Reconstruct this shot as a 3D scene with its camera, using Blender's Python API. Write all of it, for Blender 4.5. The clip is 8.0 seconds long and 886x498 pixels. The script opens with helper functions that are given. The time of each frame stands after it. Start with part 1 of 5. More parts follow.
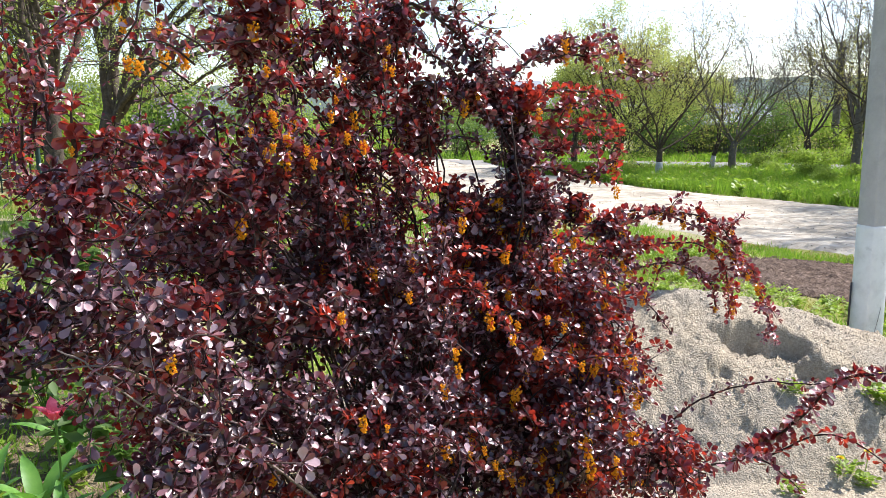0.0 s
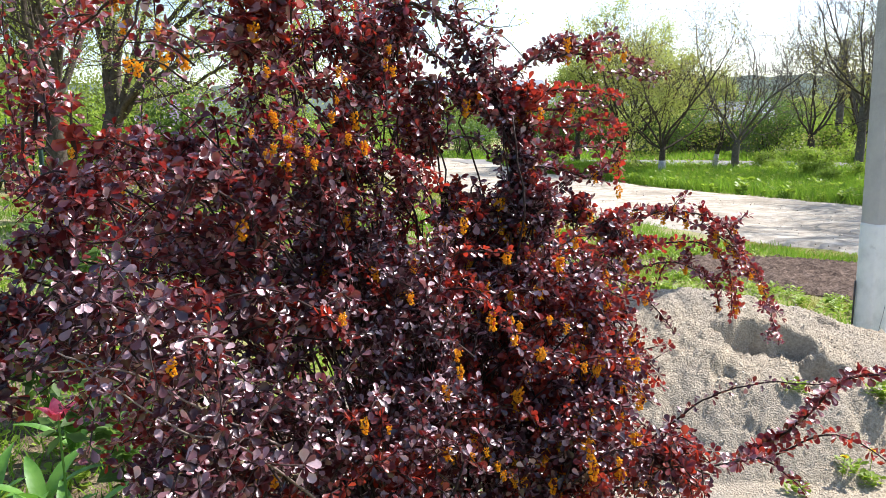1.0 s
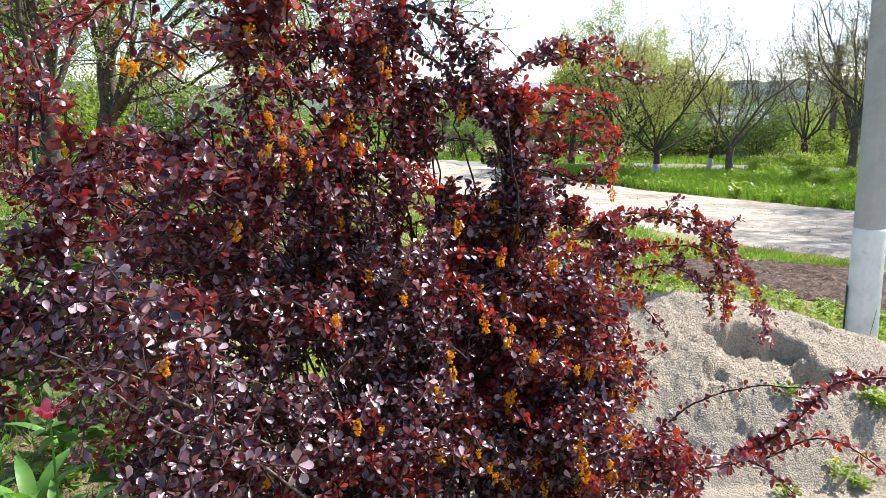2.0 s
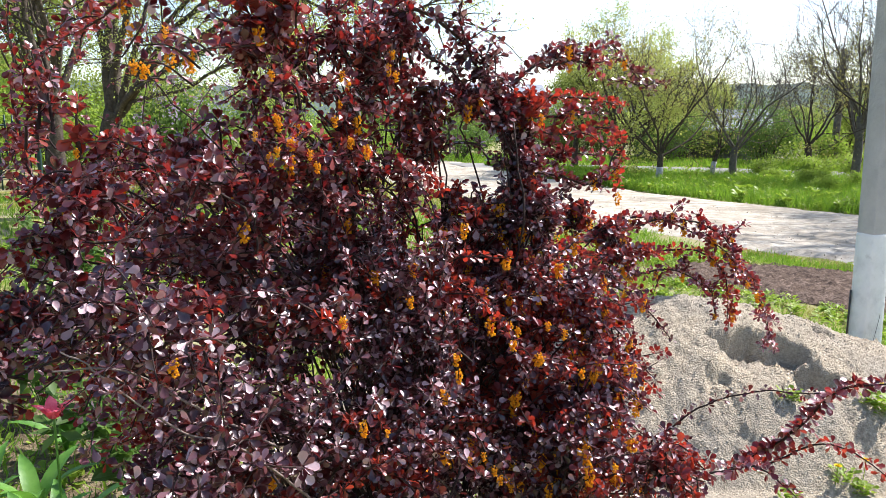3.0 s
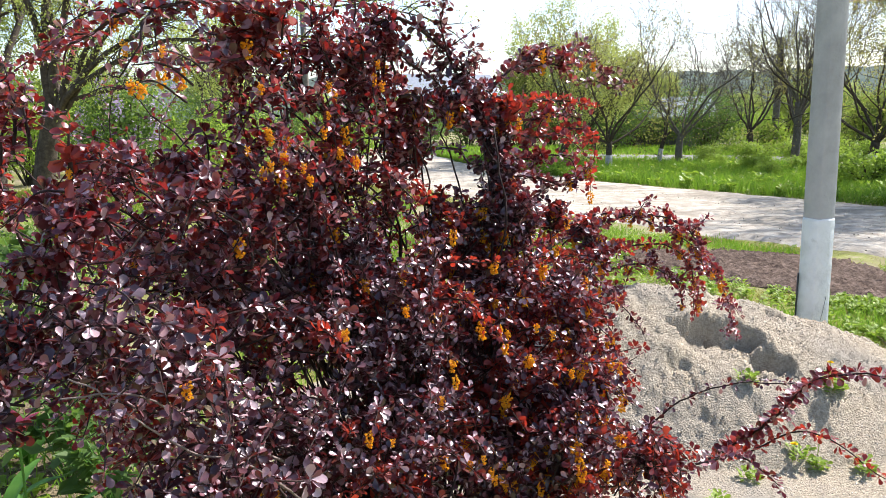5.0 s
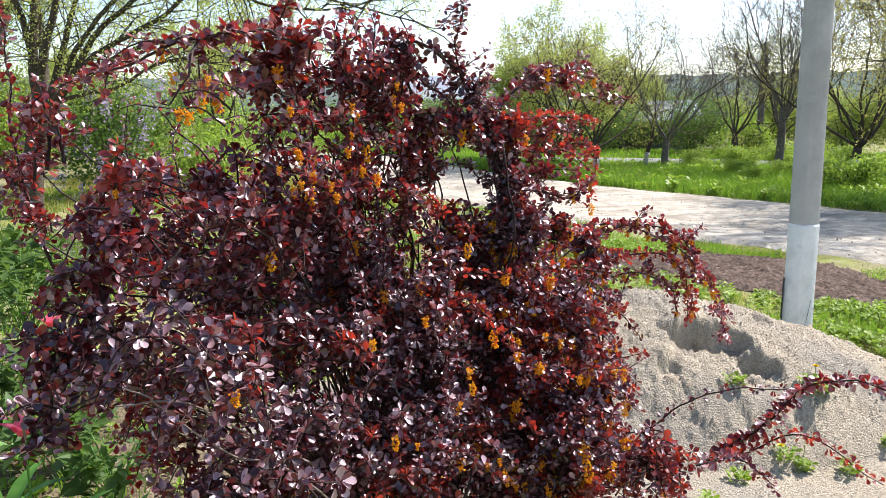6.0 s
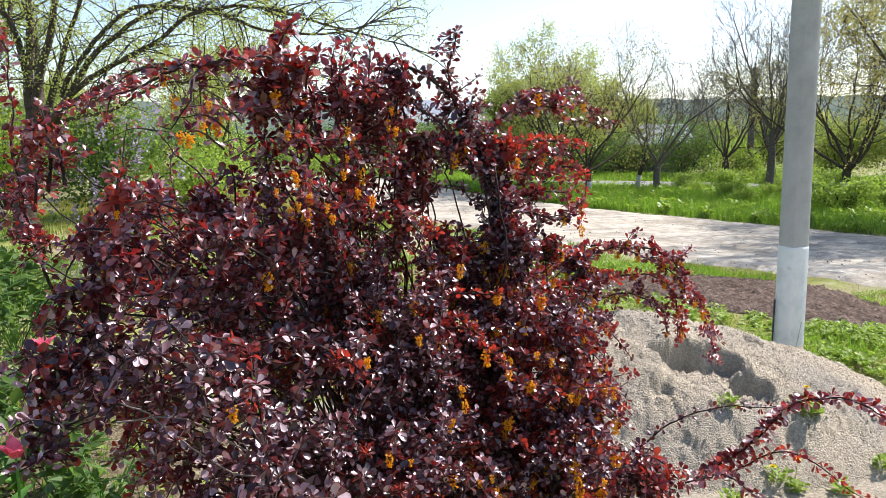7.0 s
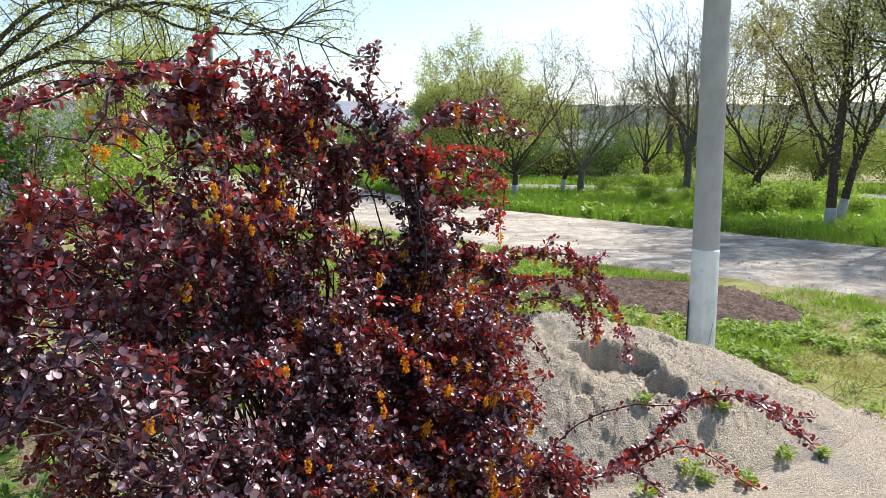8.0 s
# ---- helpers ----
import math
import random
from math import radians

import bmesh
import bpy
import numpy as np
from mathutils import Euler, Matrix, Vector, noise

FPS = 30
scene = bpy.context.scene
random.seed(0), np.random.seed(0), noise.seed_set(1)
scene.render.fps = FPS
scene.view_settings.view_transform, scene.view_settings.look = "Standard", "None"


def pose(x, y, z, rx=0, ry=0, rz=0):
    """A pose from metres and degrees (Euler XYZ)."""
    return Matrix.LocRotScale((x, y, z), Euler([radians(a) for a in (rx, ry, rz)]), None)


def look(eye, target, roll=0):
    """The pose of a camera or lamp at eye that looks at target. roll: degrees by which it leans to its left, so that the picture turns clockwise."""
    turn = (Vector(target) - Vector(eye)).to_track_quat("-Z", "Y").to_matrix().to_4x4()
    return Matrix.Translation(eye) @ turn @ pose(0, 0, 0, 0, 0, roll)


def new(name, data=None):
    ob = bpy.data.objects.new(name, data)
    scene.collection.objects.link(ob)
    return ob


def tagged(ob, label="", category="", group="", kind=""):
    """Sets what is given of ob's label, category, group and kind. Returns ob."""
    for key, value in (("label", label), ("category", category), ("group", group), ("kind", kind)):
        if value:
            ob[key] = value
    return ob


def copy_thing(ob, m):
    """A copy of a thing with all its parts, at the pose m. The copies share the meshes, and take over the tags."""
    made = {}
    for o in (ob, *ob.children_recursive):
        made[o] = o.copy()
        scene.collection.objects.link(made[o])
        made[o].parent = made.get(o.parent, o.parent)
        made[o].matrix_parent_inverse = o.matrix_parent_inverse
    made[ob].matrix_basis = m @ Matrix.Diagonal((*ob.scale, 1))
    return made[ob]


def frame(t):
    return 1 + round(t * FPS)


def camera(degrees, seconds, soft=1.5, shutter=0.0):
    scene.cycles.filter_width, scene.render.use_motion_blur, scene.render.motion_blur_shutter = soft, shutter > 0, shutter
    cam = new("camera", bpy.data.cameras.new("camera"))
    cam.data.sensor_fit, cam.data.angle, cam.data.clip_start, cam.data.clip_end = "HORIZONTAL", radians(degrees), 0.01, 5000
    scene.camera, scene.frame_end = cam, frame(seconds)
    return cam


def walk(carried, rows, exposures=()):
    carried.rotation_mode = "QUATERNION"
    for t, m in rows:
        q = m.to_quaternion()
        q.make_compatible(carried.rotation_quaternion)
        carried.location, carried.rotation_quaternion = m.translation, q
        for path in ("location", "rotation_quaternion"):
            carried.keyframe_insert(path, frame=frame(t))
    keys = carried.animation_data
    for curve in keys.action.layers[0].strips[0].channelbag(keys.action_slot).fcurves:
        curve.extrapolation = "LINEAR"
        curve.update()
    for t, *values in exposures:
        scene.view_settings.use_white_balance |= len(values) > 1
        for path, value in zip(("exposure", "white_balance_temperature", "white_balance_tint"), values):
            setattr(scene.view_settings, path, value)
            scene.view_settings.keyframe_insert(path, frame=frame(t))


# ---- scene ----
cam = camera(62.7, 8.0, soft=0.6)
PATH = [
    (0, (0.14, 0.339, 1.44), (0.155, 2.308, 1.09), -0.1),
    (0.5, (0.142, 0.341, 1.44), (0.158, 2.311, 1.094), -0.1),
    (1, (0.142, 0.343, 1.441), (0.149, 2.312, 1.089), -0.3),
    (1.5, (0.144, 0.341, 1.441), (0.163, 2.31, 1.092), -0.1),
    (3, (0.137, 0.337, 1.445), (0.153, 2.307, 1.101), 0.6),
    (3.5, (0.136, 0.327, 1.446), (0.16, 2.298, 1.107), 0.4),
    (4, (0.139, 0.322, 1.453), (0.14, 2.284, 1.067), 0.6),
    (4.5, (0.117, 0.331, 1.46), (0.244, 2.292, 1.091), -0.0),
    (4.7, (0.103, 0.335, 1.463), (0.242, 2.296, 1.095), -0.2),
    (6, (0.032, 0.279, 1.499), (0.216, 2.237, 1.135), 0.1),
    (6.5, (0.03, 0.271, 1.501), (0.216, 2.231, 1.149), 0.9),
    (7, (0.03, 0.254, 1.5), (0.233, 2.22, 1.197), 0.2),
    (7.5, (0.029, 0.238, 1.501), (0.268, 2.204, 1.224), -0.4),
    (8, (0.042, 0.217, 1.517), (0.437, 2.156, 1.222), 0.9),
]
walk(cam, [(t, look(eye, target, roll)) for t, eye, target, roll in PATH], [(0.0, 0.97, 6380, 12.0), (4.7, 0.95, 6380, 12.0), (7.0, 0.80, 6380, 12.0), (8.0, 0.64, 6380, 12.0)])

# ---- world, sun, exposure ----
SUN_AZ, SUN_EL = 60.0, 46.0          # degrees clockwise from +y, and above the horizon
world = bpy.data.worlds.new("sky")
scene.world = world
world.use_nodes = True
_wn = world.node_tree.nodes
_bg = _wn["Background"]
_sky = _wn.new("ShaderNodeTexSky")
_sky.sky_type = "NISHITA"
_sky.sun_disc = False
_sky.sun_elevation, _sky.sun_rotation = radians(SUN_EL), radians(SUN_AZ)
_sky.air_density, _sky.dust_density, _sky.ozone_density = 1.0, 1.15, 1.6
world.node_tree.links.new(_sky.outputs[0], _bg.inputs[0])
_bg.inputs[1].default_value = 0.138
_sun = new("sun", bpy.data.lights.new("sun", "SUN"))
_sun.data.energy, _sun.data.angle, _sun.data.color = 5.0, radians(0.6), (1.0, 0.965, 0.925)
_sd = Vector((math.sin(radians(SUN_AZ)) * math.cos(radians(SUN_EL)), math.cos(radians(SUN_AZ)) * math.cos(radians(SUN_EL)), math.sin(radians(SUN_EL))))
_sun.matrix_world = look(_sd * 50, (0, 0, 0))

rng = np.random.default_rng(11)


# ---- materials ----
def material(name, stops, scale=8.0, rough=0.8, bump=0.0, bump_scale=60.0, spec=0.3, detail=6.0, island=0.0, translucent=None, through_mix=0.35, metal=0.0, coarse=None, sheen=0.0, coat=0.0, streak=None):
    """stops: colours of a ramp over noise; coarse: (scale, colour, low, high) patches at a larger size; island: share of the ramp driven by each island; streak: (degrees, colour, low, high) marks drawn out along one way."""
    m = bpy.data.materials.new(name)
    m.use_nodes = True
    nt = m.node_tree
    n, ln = nt.nodes, nt.links
    bsdf, out = n["Principled BSDF"], n["Material Output"]
    tc = n.new("ShaderNodeTexCoord")
    noise_tex = n.new("ShaderNodeTexNoise")
    noise_tex.inputs["Scale"].default_value, noise_tex.inputs["Detail"].default_value = scale, detail
    noise_tex.inputs["Roughness"].default_value = 0.65
    ln.new(tc.outputs["Object"], noise_tex.inputs["Vector"])
    ramp = n.new("ShaderNodeValToRGB")
    els = ramp.color_ramp.elements
    lo, hi = (0.3, 0.7) if island < 0.5 else (0.05, 0.95)
    while len(els) < len(stops):
        els.new(0.5)
    for i, c in enumerate(stops):
        els[i].position = lo + (hi - lo) * i / max(1, len(stops) - 1)
        els[i].color = (*c, 1)
    value = noise_tex.outputs["Fac"]
    if island:
        geo = n.new("ShaderNodeNewGeometry")
        mx = n.new("ShaderNodeMix")
        mx.inputs["Factor"].default_value = island
        ln.new(value, mx.inputs["A"])
        ln.new(geo.outputs["Random Per Island"], mx.inputs["B"])
        value = mx.outputs["Result"]
    ln.new(value, ramp.inputs["Fac"])
    colour = ramp.outputs["Color"]
    if coarse:
        big = n.new("ShaderNodeTexNoise")
        big.inputs["Scale"].default_value, big.inputs["Detail"].default_value = coarse[0], 4.0
        ln.new(tc.outputs["Object"], big.inputs["Vector"])
        mr = n.new("ShaderNodeMapRange")
        mr.inputs["From Min"].default_value, mr.inputs["From Max"].default_value = coarse[2], coarse[3]
        ln.new(big.outputs["Fac"], mr.inputs["Value"])
        cm = n.new("ShaderNodeMix")
        cm.data_type = "RGBA"
        ln.new(mr.outputs["Result"], cm.inputs["Factor"])
        ln.new(colour, cm.inputs[6])
        cm.inputs[7].default_value = (*coarse[1], 1)
        colour = cm.outputs[2]
    if streak:
        turn, tone, lo_s, hi_s = streak
        mp = n.new("ShaderNodeMapping")
        mp.inputs["Rotation"].default_value = (0, 0, radians(turn))
        mp.inputs["Scale"].default_value = (0.35, 5.0, 1.0)
        ln.new(tc.outputs["Object"], mp.inputs["Vector"])
        sn = n.new("ShaderNodeTexNoise")
        sn.inputs["Scale"].default_value, sn.inputs["Detail"].default_value = 1.0, 5.0
        ln.new(mp.outputs["Vector"], sn.inputs["Vector"])
        sr = n.new("ShaderNodeMapRange")
        sr.inputs["From Min"].default_value, sr.inputs["From Max"].default_value, sr.inputs["To Max"].default_value = lo_s, hi_s, 0.6
        ln.new(sn.outputs["Fac"], sr.inputs["Value"])
        sm = n.new("ShaderNodeMix")
        sm.data_type = "RGBA"
        ln.new(sr.outputs["Result"], sm.inputs["Factor"])
        ln.new(colour, sm.inputs[6])
        sm.inputs[7].default_value = (*tone, 1)
        colour = sm.outputs[2]
    ln.new(colour, bsdf.inputs["Base Color"])
    bsdf.inputs["Roughness"].default_value = rough
    bsdf.inputs["Metallic"].default_value = metal
    if coat:
        bsdf.inputs["Coat Weight"].default_value, bsdf.inputs["Coat Roughness"].default_value = coat, 0.24
    if sheen:
        bsdf.inputs["Sheen Weight"].default_value, bsdf.inputs["Sheen Roughness"].default_value = sheen, 0.4
        bsdf.inputs["Sheen Tint"].default_value = (0.85, 0.75, 0.80, 1)
    bsdf.inputs["Specular IOR Level"].default_value = spec
    if coat:
        bsdf.inputs["Specular Tint"].default_value = (1.0, 0.88, 0.92, 1)
        bsdf.inputs["Coat Tint"].default_value = (1.0, 0.92, 0.95, 1)
    if bump:
        bn = n.new("ShaderNodeTexNoise")
        bn.inputs["Scale"].default_value, bn.inputs["Detail"].default_value = bump_scale, 8.0
        ln.new(tc.outputs["Object"], bn.inputs["Vector"])
        bp = n.new("ShaderNodeBump")
        bp.inputs["Strength"].default_value, bp.inputs["Distance"].default_value = bump, 0.02
        ln.new(bn.outputs["Fac"], bp.inputs["Height"])
        ln.new(bp.outputs["Normal"], bsdf.inputs["Normal"])
    if translucent:
        tr = n.new("ShaderNodeBsdfTranslucent")
        tint = n.new("ShaderNodeMix")
        tint.data_type = "RGBA"
        tint.inputs["Factor"].default_value = 0.35
        tint.inputs[6].default_value = (*translucent, 1)
        ln.new(colour, tint.inputs[7])
        ln.new(tint.outputs[2], tr.inputs["Color"])
        ms = n.new("ShaderNodeMixShader")
        ms.inputs[0].default_value = through_mix
        ln.new(bsdf.outputs[0], ms.inputs[1])
        ln.new(tr.outputs[0], ms.inputs[2])
        ln.new(ms.outputs[0], out.inputs["Surface"])
    return m


M_GROUND = material("lawn_soil", [(0.17, 0.135, 0.08), (0.20, 0.19, 0.06), (0.23, 0.245, 0.065), (0.36, 0.31, 0.19)], 2.6, 0.95, 0.8, 30, 0.1, 9, coarse=(0.7, (0.29, 0.25, 0.16), 0.42, 0.62))
M_ROAD = material("dirt_road", [(0.25, 0.21, 0.16), (0.455, 0.40, 0.32), (0.58, 0.525, 0.43)], 6.0, 0.95, 1.0, 18, 0.1, 12, coarse=(1.3, (0.25, 0.215, 0.165), 0.50, 0.72), streak=(52.0, (0.20, 0.168, 0.125), 0.48, 0.68))
M_PAVED = material("worn_asphalt", [(0.20, 0.19, 0.175), (0.27, 0.255, 0.235)], 2.0, 0.9, 0.3, 30, 0.2)
M_SOIL = material("tilled_soil", [(0.045, 0.030, 0.024), (0.10, 0.070, 0.053), (0.20, 0.145, 0.115)], 16.0, 0.97, 1.0, 40, 0.08, 9)
M_SAND = material("gravelly_sand", [(0.24, 0.19, 0.135), (0.44, 0.365, 0.265), (0.60, 0.51, 0.38)], 70.0, 0.95, 1.0, 130, 0.12, 10, coarse=(2.2, (0.35, 0.305, 0.245), 0.45, 0.7))
M_PEBBLE = material("pebbles", [(0.24, 0.20, 0.155), (0.42, 0.36, 0.28), (0.60, 0.53, 0.43)], 20, 0.85, 0.2, 90, 0.2, island=0.8)
M_CONCRETE = material("pole_concrete", [(0.34, 0.333, 0.32), (0.41, 0.40, 0.385), (0.46, 0.45, 0.43)], 6.0, 0.9, 0.35, 45, 0.2, 8, coarse=(1.3, (0.27, 0.26, 0.24), 0.5, 0.75))
M_LIME = material("whitewash", [(0.60, 0.60, 0.58), (0.74, 0.74, 0.72), (0.80, 0.80, 0.78)], 7.0, 0.9, 0.35, 40, 0.15, 8, coarse=(9.0, (0.50, 0.49, 0.46), 0.66, 0.76))
# Darker copy of the whitewash: crown shade on the tree feet, put into the colour.
M_SHADED_LIME = material("shaded_lime", [(0.26, 0.255, 0.24), (0.42, 0.415, 0.40), (0.52, 0.515, 0.50)], 9.0, 0.95, 0.4, 40, 0.1, 8)
M_STEEL = material("dark_steel", [(0.03, 0.03, 0.03), (0.07, 0.06, 0.05)], 30, 0.6, 0.1, 60, 0.4)
M_BARK = material("bark", [(0.042, 0.034, 0.027), (0.078, 0.062, 0.048), (0.125, 0.102, 0.08)], 14, 0.95, 0.9, 30, 0.1, 8)
M_BARK_GREY = material("grey_bark", [(0.09, 0.08, 0.07), (0.14, 0.125, 0.11), (0.19, 0.17, 0.15)], 12, 0.95, 0.6, 30, 0.1, 8)
M_WOODPOLE = material("weathered_pole_wood", [(0.11, 0.095, 0.08), (0.17, 0.15, 0.13), (0.22, 0.20, 0.17)], 9, 0.9, 0.4, 40, 0.1)
# Per-leaf ramps hold painted light: shade-black stops up to pale highlight tones.
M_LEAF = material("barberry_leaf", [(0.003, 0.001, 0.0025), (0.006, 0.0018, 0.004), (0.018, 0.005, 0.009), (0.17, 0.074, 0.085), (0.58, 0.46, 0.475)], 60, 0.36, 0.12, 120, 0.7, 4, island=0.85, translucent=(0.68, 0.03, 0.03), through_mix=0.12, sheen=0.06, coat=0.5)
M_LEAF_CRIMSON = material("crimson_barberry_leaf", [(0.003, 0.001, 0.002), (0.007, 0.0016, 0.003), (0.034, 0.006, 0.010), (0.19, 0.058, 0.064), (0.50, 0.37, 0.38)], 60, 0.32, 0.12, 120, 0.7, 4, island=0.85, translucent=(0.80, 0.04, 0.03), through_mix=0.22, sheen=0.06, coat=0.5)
# Redder copy of the leaf: the glow of sun through it is in the colour.
M_LEAF_BACKLIT = material("backlit_barberry_leaf", [(0.04, 0.007, 0.010), (0.12, 0.015, 0.016), (0.22, 0.040, 0.020)], 60, 0.40, 0.10, 120, 0.6, 4, island=0.85, translucent=(0.84, 0.07, 0.03), through_mix=0.34, sheen=0.05, coat=0.35)
M_PETAL = material("barberry_petal", [(0.72, 0.25, 0.010), (0.86, 0.42, 0.018), (0.92, 0.56, 0.04)], 40, 0.5, 0, 60, 0.3, island=0.75, translucent=(0.96, 0.52, 0.02), through_mix=0.45)
M_STEM = material("barberry_stem", [(0.020, 0.012, 0.011), (0.038, 0.022, 0.020), (0.07, 0.045, 0.040)], 30, 0.75, 0.4, 80, 0.2)
M_STEM_PALE = material("pale_old_stem", [(0.13, 0.095, 0.085), (0.22, 0.17, 0.15)], 40, 0.8, 0.4, 90, 0.2)
M_FOL_YELLOW = material("spring_foliage", [(0.20, 0.24, 0.055), (0.30, 0.34, 0.085), (0.42, 0.44, 0.14)], 10, 0.5, 0, 60, 0.3, island=0.8, translucent=(0.62, 0.70, 0.16), through_mix=0.5)
M_FOL_GREEN = material("green_foliage", [(0.045, 0.085, 0.02), (0.075, 0.13, 0.03), (0.11, 0.17, 0.04)], 10, 0.55, 0, 60, 0.25, island=0.8, translucent=(0.22, 0.36, 0.05), through_mix=0.38)
M_FOL_MIX = material("fresh_green_foliage", [(0.08, 0.12, 0.025), (0.15, 0.20, 0.04), (0.25, 0.28, 0.07)], 10, 0.55, 0, 60, 0.25, island=0.8, translucent=(0.40, 0.50, 0.07), through_mix=0.45)
M_FOL_OLIVE = material("olive_foliage", [(0.17, 0.16, 0.05), (0.26, 0.24, 0.075), (0.36, 0.33, 0.11)], 10, 0.55, 0, 60, 0.25, island=0.8, translucent=(0.56, 0.52, 0.14), through_mix=0.48)
M_FOL_BRIGHT = material("bright_shrub_foliage", [(0.10, 0.17, 0.025), (0.18, 0.27, 0.04), (0.30, 0.38, 0.07)], 10, 0.5, 0, 60, 0.25, island=0.85, translucent=(0.44, 0.62, 0.07), through_mix=0.45)
M_LILAC = material("lilac_bloom", [(0.34, 0.25, 0.42), (0.46, 0.36, 0.54), (0.58, 0.48, 0.64)], 10, 0.7, 0, 60, 0.2, island=0.8, translucent=(0.6, 0.45, 0.7), through_mix=0.3)
M_GRASS = material("grass_blades", [(0.022, 0.060, 0.008), (0.065, 0.145, 0.014), (0.15, 0.25, 0.028), (0.26, 0.33, 0.06)], 0.8, 0.45, 0, 60, 0.3, island=0.55, translucent=(0.30, 0.52, 0.04), through_mix=0.45)
M_GRASS_DRY = material("pale_grass", [(0.17, 0.17, 0.035), (0.29, 0.28, 0.06), (0.44, 0.38, 0.15)], 5, 0.6, 0, 60, 0.2, island=0.8, translucent=(0.42, 0.42, 0.07), through_mix=0.35)
M_WEED = material("weed_leaves", [(0.13, 0.20, 0.022), (0.21, 0.30, 0.035), (0.33, 0.41, 0.07)], 8, 0.5, 0, 60, 0.3, island=0.8, translucent=(0.42, 0.60, 0.05), through_mix=0.42)
M_TULIP = material("tulip_petal", [(0.60, 0.06, 0.12), (0.74, 0.14, 0.21), (0.82, 0.32, 0.37)], 30, 0.45, 0.1, 60, 0.3, translucent=(0.90, 0.08, 0.16), through_mix=0.4)
M_TULIP_LEAF = material("tulip_leaf", [(0.06, 0.16, 0.025), (0.11, 0.25, 0.04), (0.17, 0.33, 0.06)], 9, 0.45, 0.1, 40, 0.35, translucent=(0.18, 0.42, 0.04), through_mix=0.35)
M_DANDELION = material("dandelion_bloom", [(0.80, 0.55, 0.02), (0.90, 0.68, 0.03)], 60, 0.6, 0, 60, 0.2)
M_FENCE = material("green_fence_paint", [(0.012, 0.035, 0.030), (0.020, 0.055, 0.046)], 12, 0.5, 0.2, 50, 0.4)
M_WALL = material("dark_shed_wall", [(0.10, 0.10, 0.11), (0.16, 0.155, 0.16)], 3, 0.9, 0.3, 20, 0.1)
M_ROOF = material("grey_roof_sheet", [(0.20, 0.22, 0.25), (0.30, 0.32, 0.36)], 4, 0.6, 0.2, 20, 0.3)
M_PLASTER = material("pale_house_wall", [(0.50, 0.48, 0.45), (0.60, 0.58, 0.55)], 4, 0.9, 0.2, 20, 0.1)
# The haze of distance is painted in: a greyed, bluish green.
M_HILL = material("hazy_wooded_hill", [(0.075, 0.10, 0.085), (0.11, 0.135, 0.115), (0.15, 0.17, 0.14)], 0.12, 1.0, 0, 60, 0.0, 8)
M_LITTER = material("leaf_litter_soil", [(0.06, 0.045, 0.03), (0.11, 0.08, 0.05), (0.19, 0.15, 0.09), (0.28, 0.23, 0.15)], 14.0, 0.95, 1.0, 60, 0.1, 9)
M_STRAW = material("dry_stalk", [(0.17, 0.13, 0.09), (0.28, 0.22, 0.15)], 30, 0.85, 0.2, 80, 0.2)


# ---- building helpers ----
def raw_mesh(name, verts, tris, mat, smooth=False):
    """A mesh from arrays of vertices and triangles."""
    verts, tris = np.asarray(verts, np.float32).reshape(-1, 3), np.asarray(tris, np.int32).reshape(-1, 3)
    me = bpy.data.meshes.new(name)
    me.vertices.add(len(verts))
    me.vertices.foreach_set("co", verts.ravel())
    me.loops.add(tris.size)
    me.loops.foreach_set("vertex_index", tris.ravel())
    me.polygons.add(len(tris))
    me.polygons.foreach_set("loop_start", np.arange(0, tris.size, 3, dtype=np.int32))
    if smooth:
        me.polygons.foreach_set("use_smooth", np.ones(len(tris), bool))
    me.materials.append(mat)
    me.update(calc_edges=True)
    return me


class Pile:
    """Collects vertices and triangles of one mesh."""
    def __init__(self):
        self.v, self.f, self.n = [], [], 0

    def add(self, v, f):
        v, f = np.asarray(v, float).reshape(-1, 3), np.asarray(f, int).reshape(-1, 3)
        self.v.append(v)
        self.f.append(f + self.n)
        self.n += len(v)

    def mesh(self, name, mat, smooth=False):
        if not self.v:
            self.add([(0, 0, 0), (0.001, 0, 0), (0, 0.001, 0)], [(0, 1, 2)])
        return raw_mesh(name, np.concatenate(self.v), np.concatenate(self.f), mat, smooth)


def thing(name, label, category, at=(0, 0, 0), group="", kind=""):
    ob = new(name)
    ob.location = at
    ob.empty_display_size = 0.1
    return tagged(ob, label, category, group, kind)


def part(name, me, parent, label="", kind=""):
    ob = new(name, me)
    ob.parent = parent
    return tagged(ob, label, "", "", kind)


def bm_mesh(name, bm, mat, smooth=False):
    me = bpy.data.meshes.new(name)
    bm.to_mesh(me)
    bm.free()
    me.materials.append(mat)
    if smooth:
        me.polygons.foreach_set("use_smooth", np.ones(len(me.polygons), bool))
    return me


def unit(a):
    a = np.asarray(a, float)
    return a / np.maximum(np.linalg.norm(a, axis=-1, keepdims=True), 1e-9)


def spline(points, step):
    """Catmull-Rom through points, sampled about every step metres."""
    p = np.asarray(points, float)
    p = np.vstack([2 * p[0] - p[1], p, 2 * p[-1] - p[-2]])
    out = []
    for i in range(1, len(p) - 2):
        k = max(2, int(np.linalg.norm(p[i + 1] - p[i]) / step))
        t = np.linspace(0, 1, k, endpoint=False)[:, None]
        out.append(0.5 * (2 * p[i] + (p[i + 1] - p[i - 1]) * t + (2 * p[i - 1] - 5 * p[i] + 4 * p[i + 1] - p[i + 2]) * t ** 2 + (3 * p[i] - p[i - 1] - 3 * p[i + 1] + p[i + 2]) * t ** 3))
    return np.vstack(out + [p[-2:-1]])


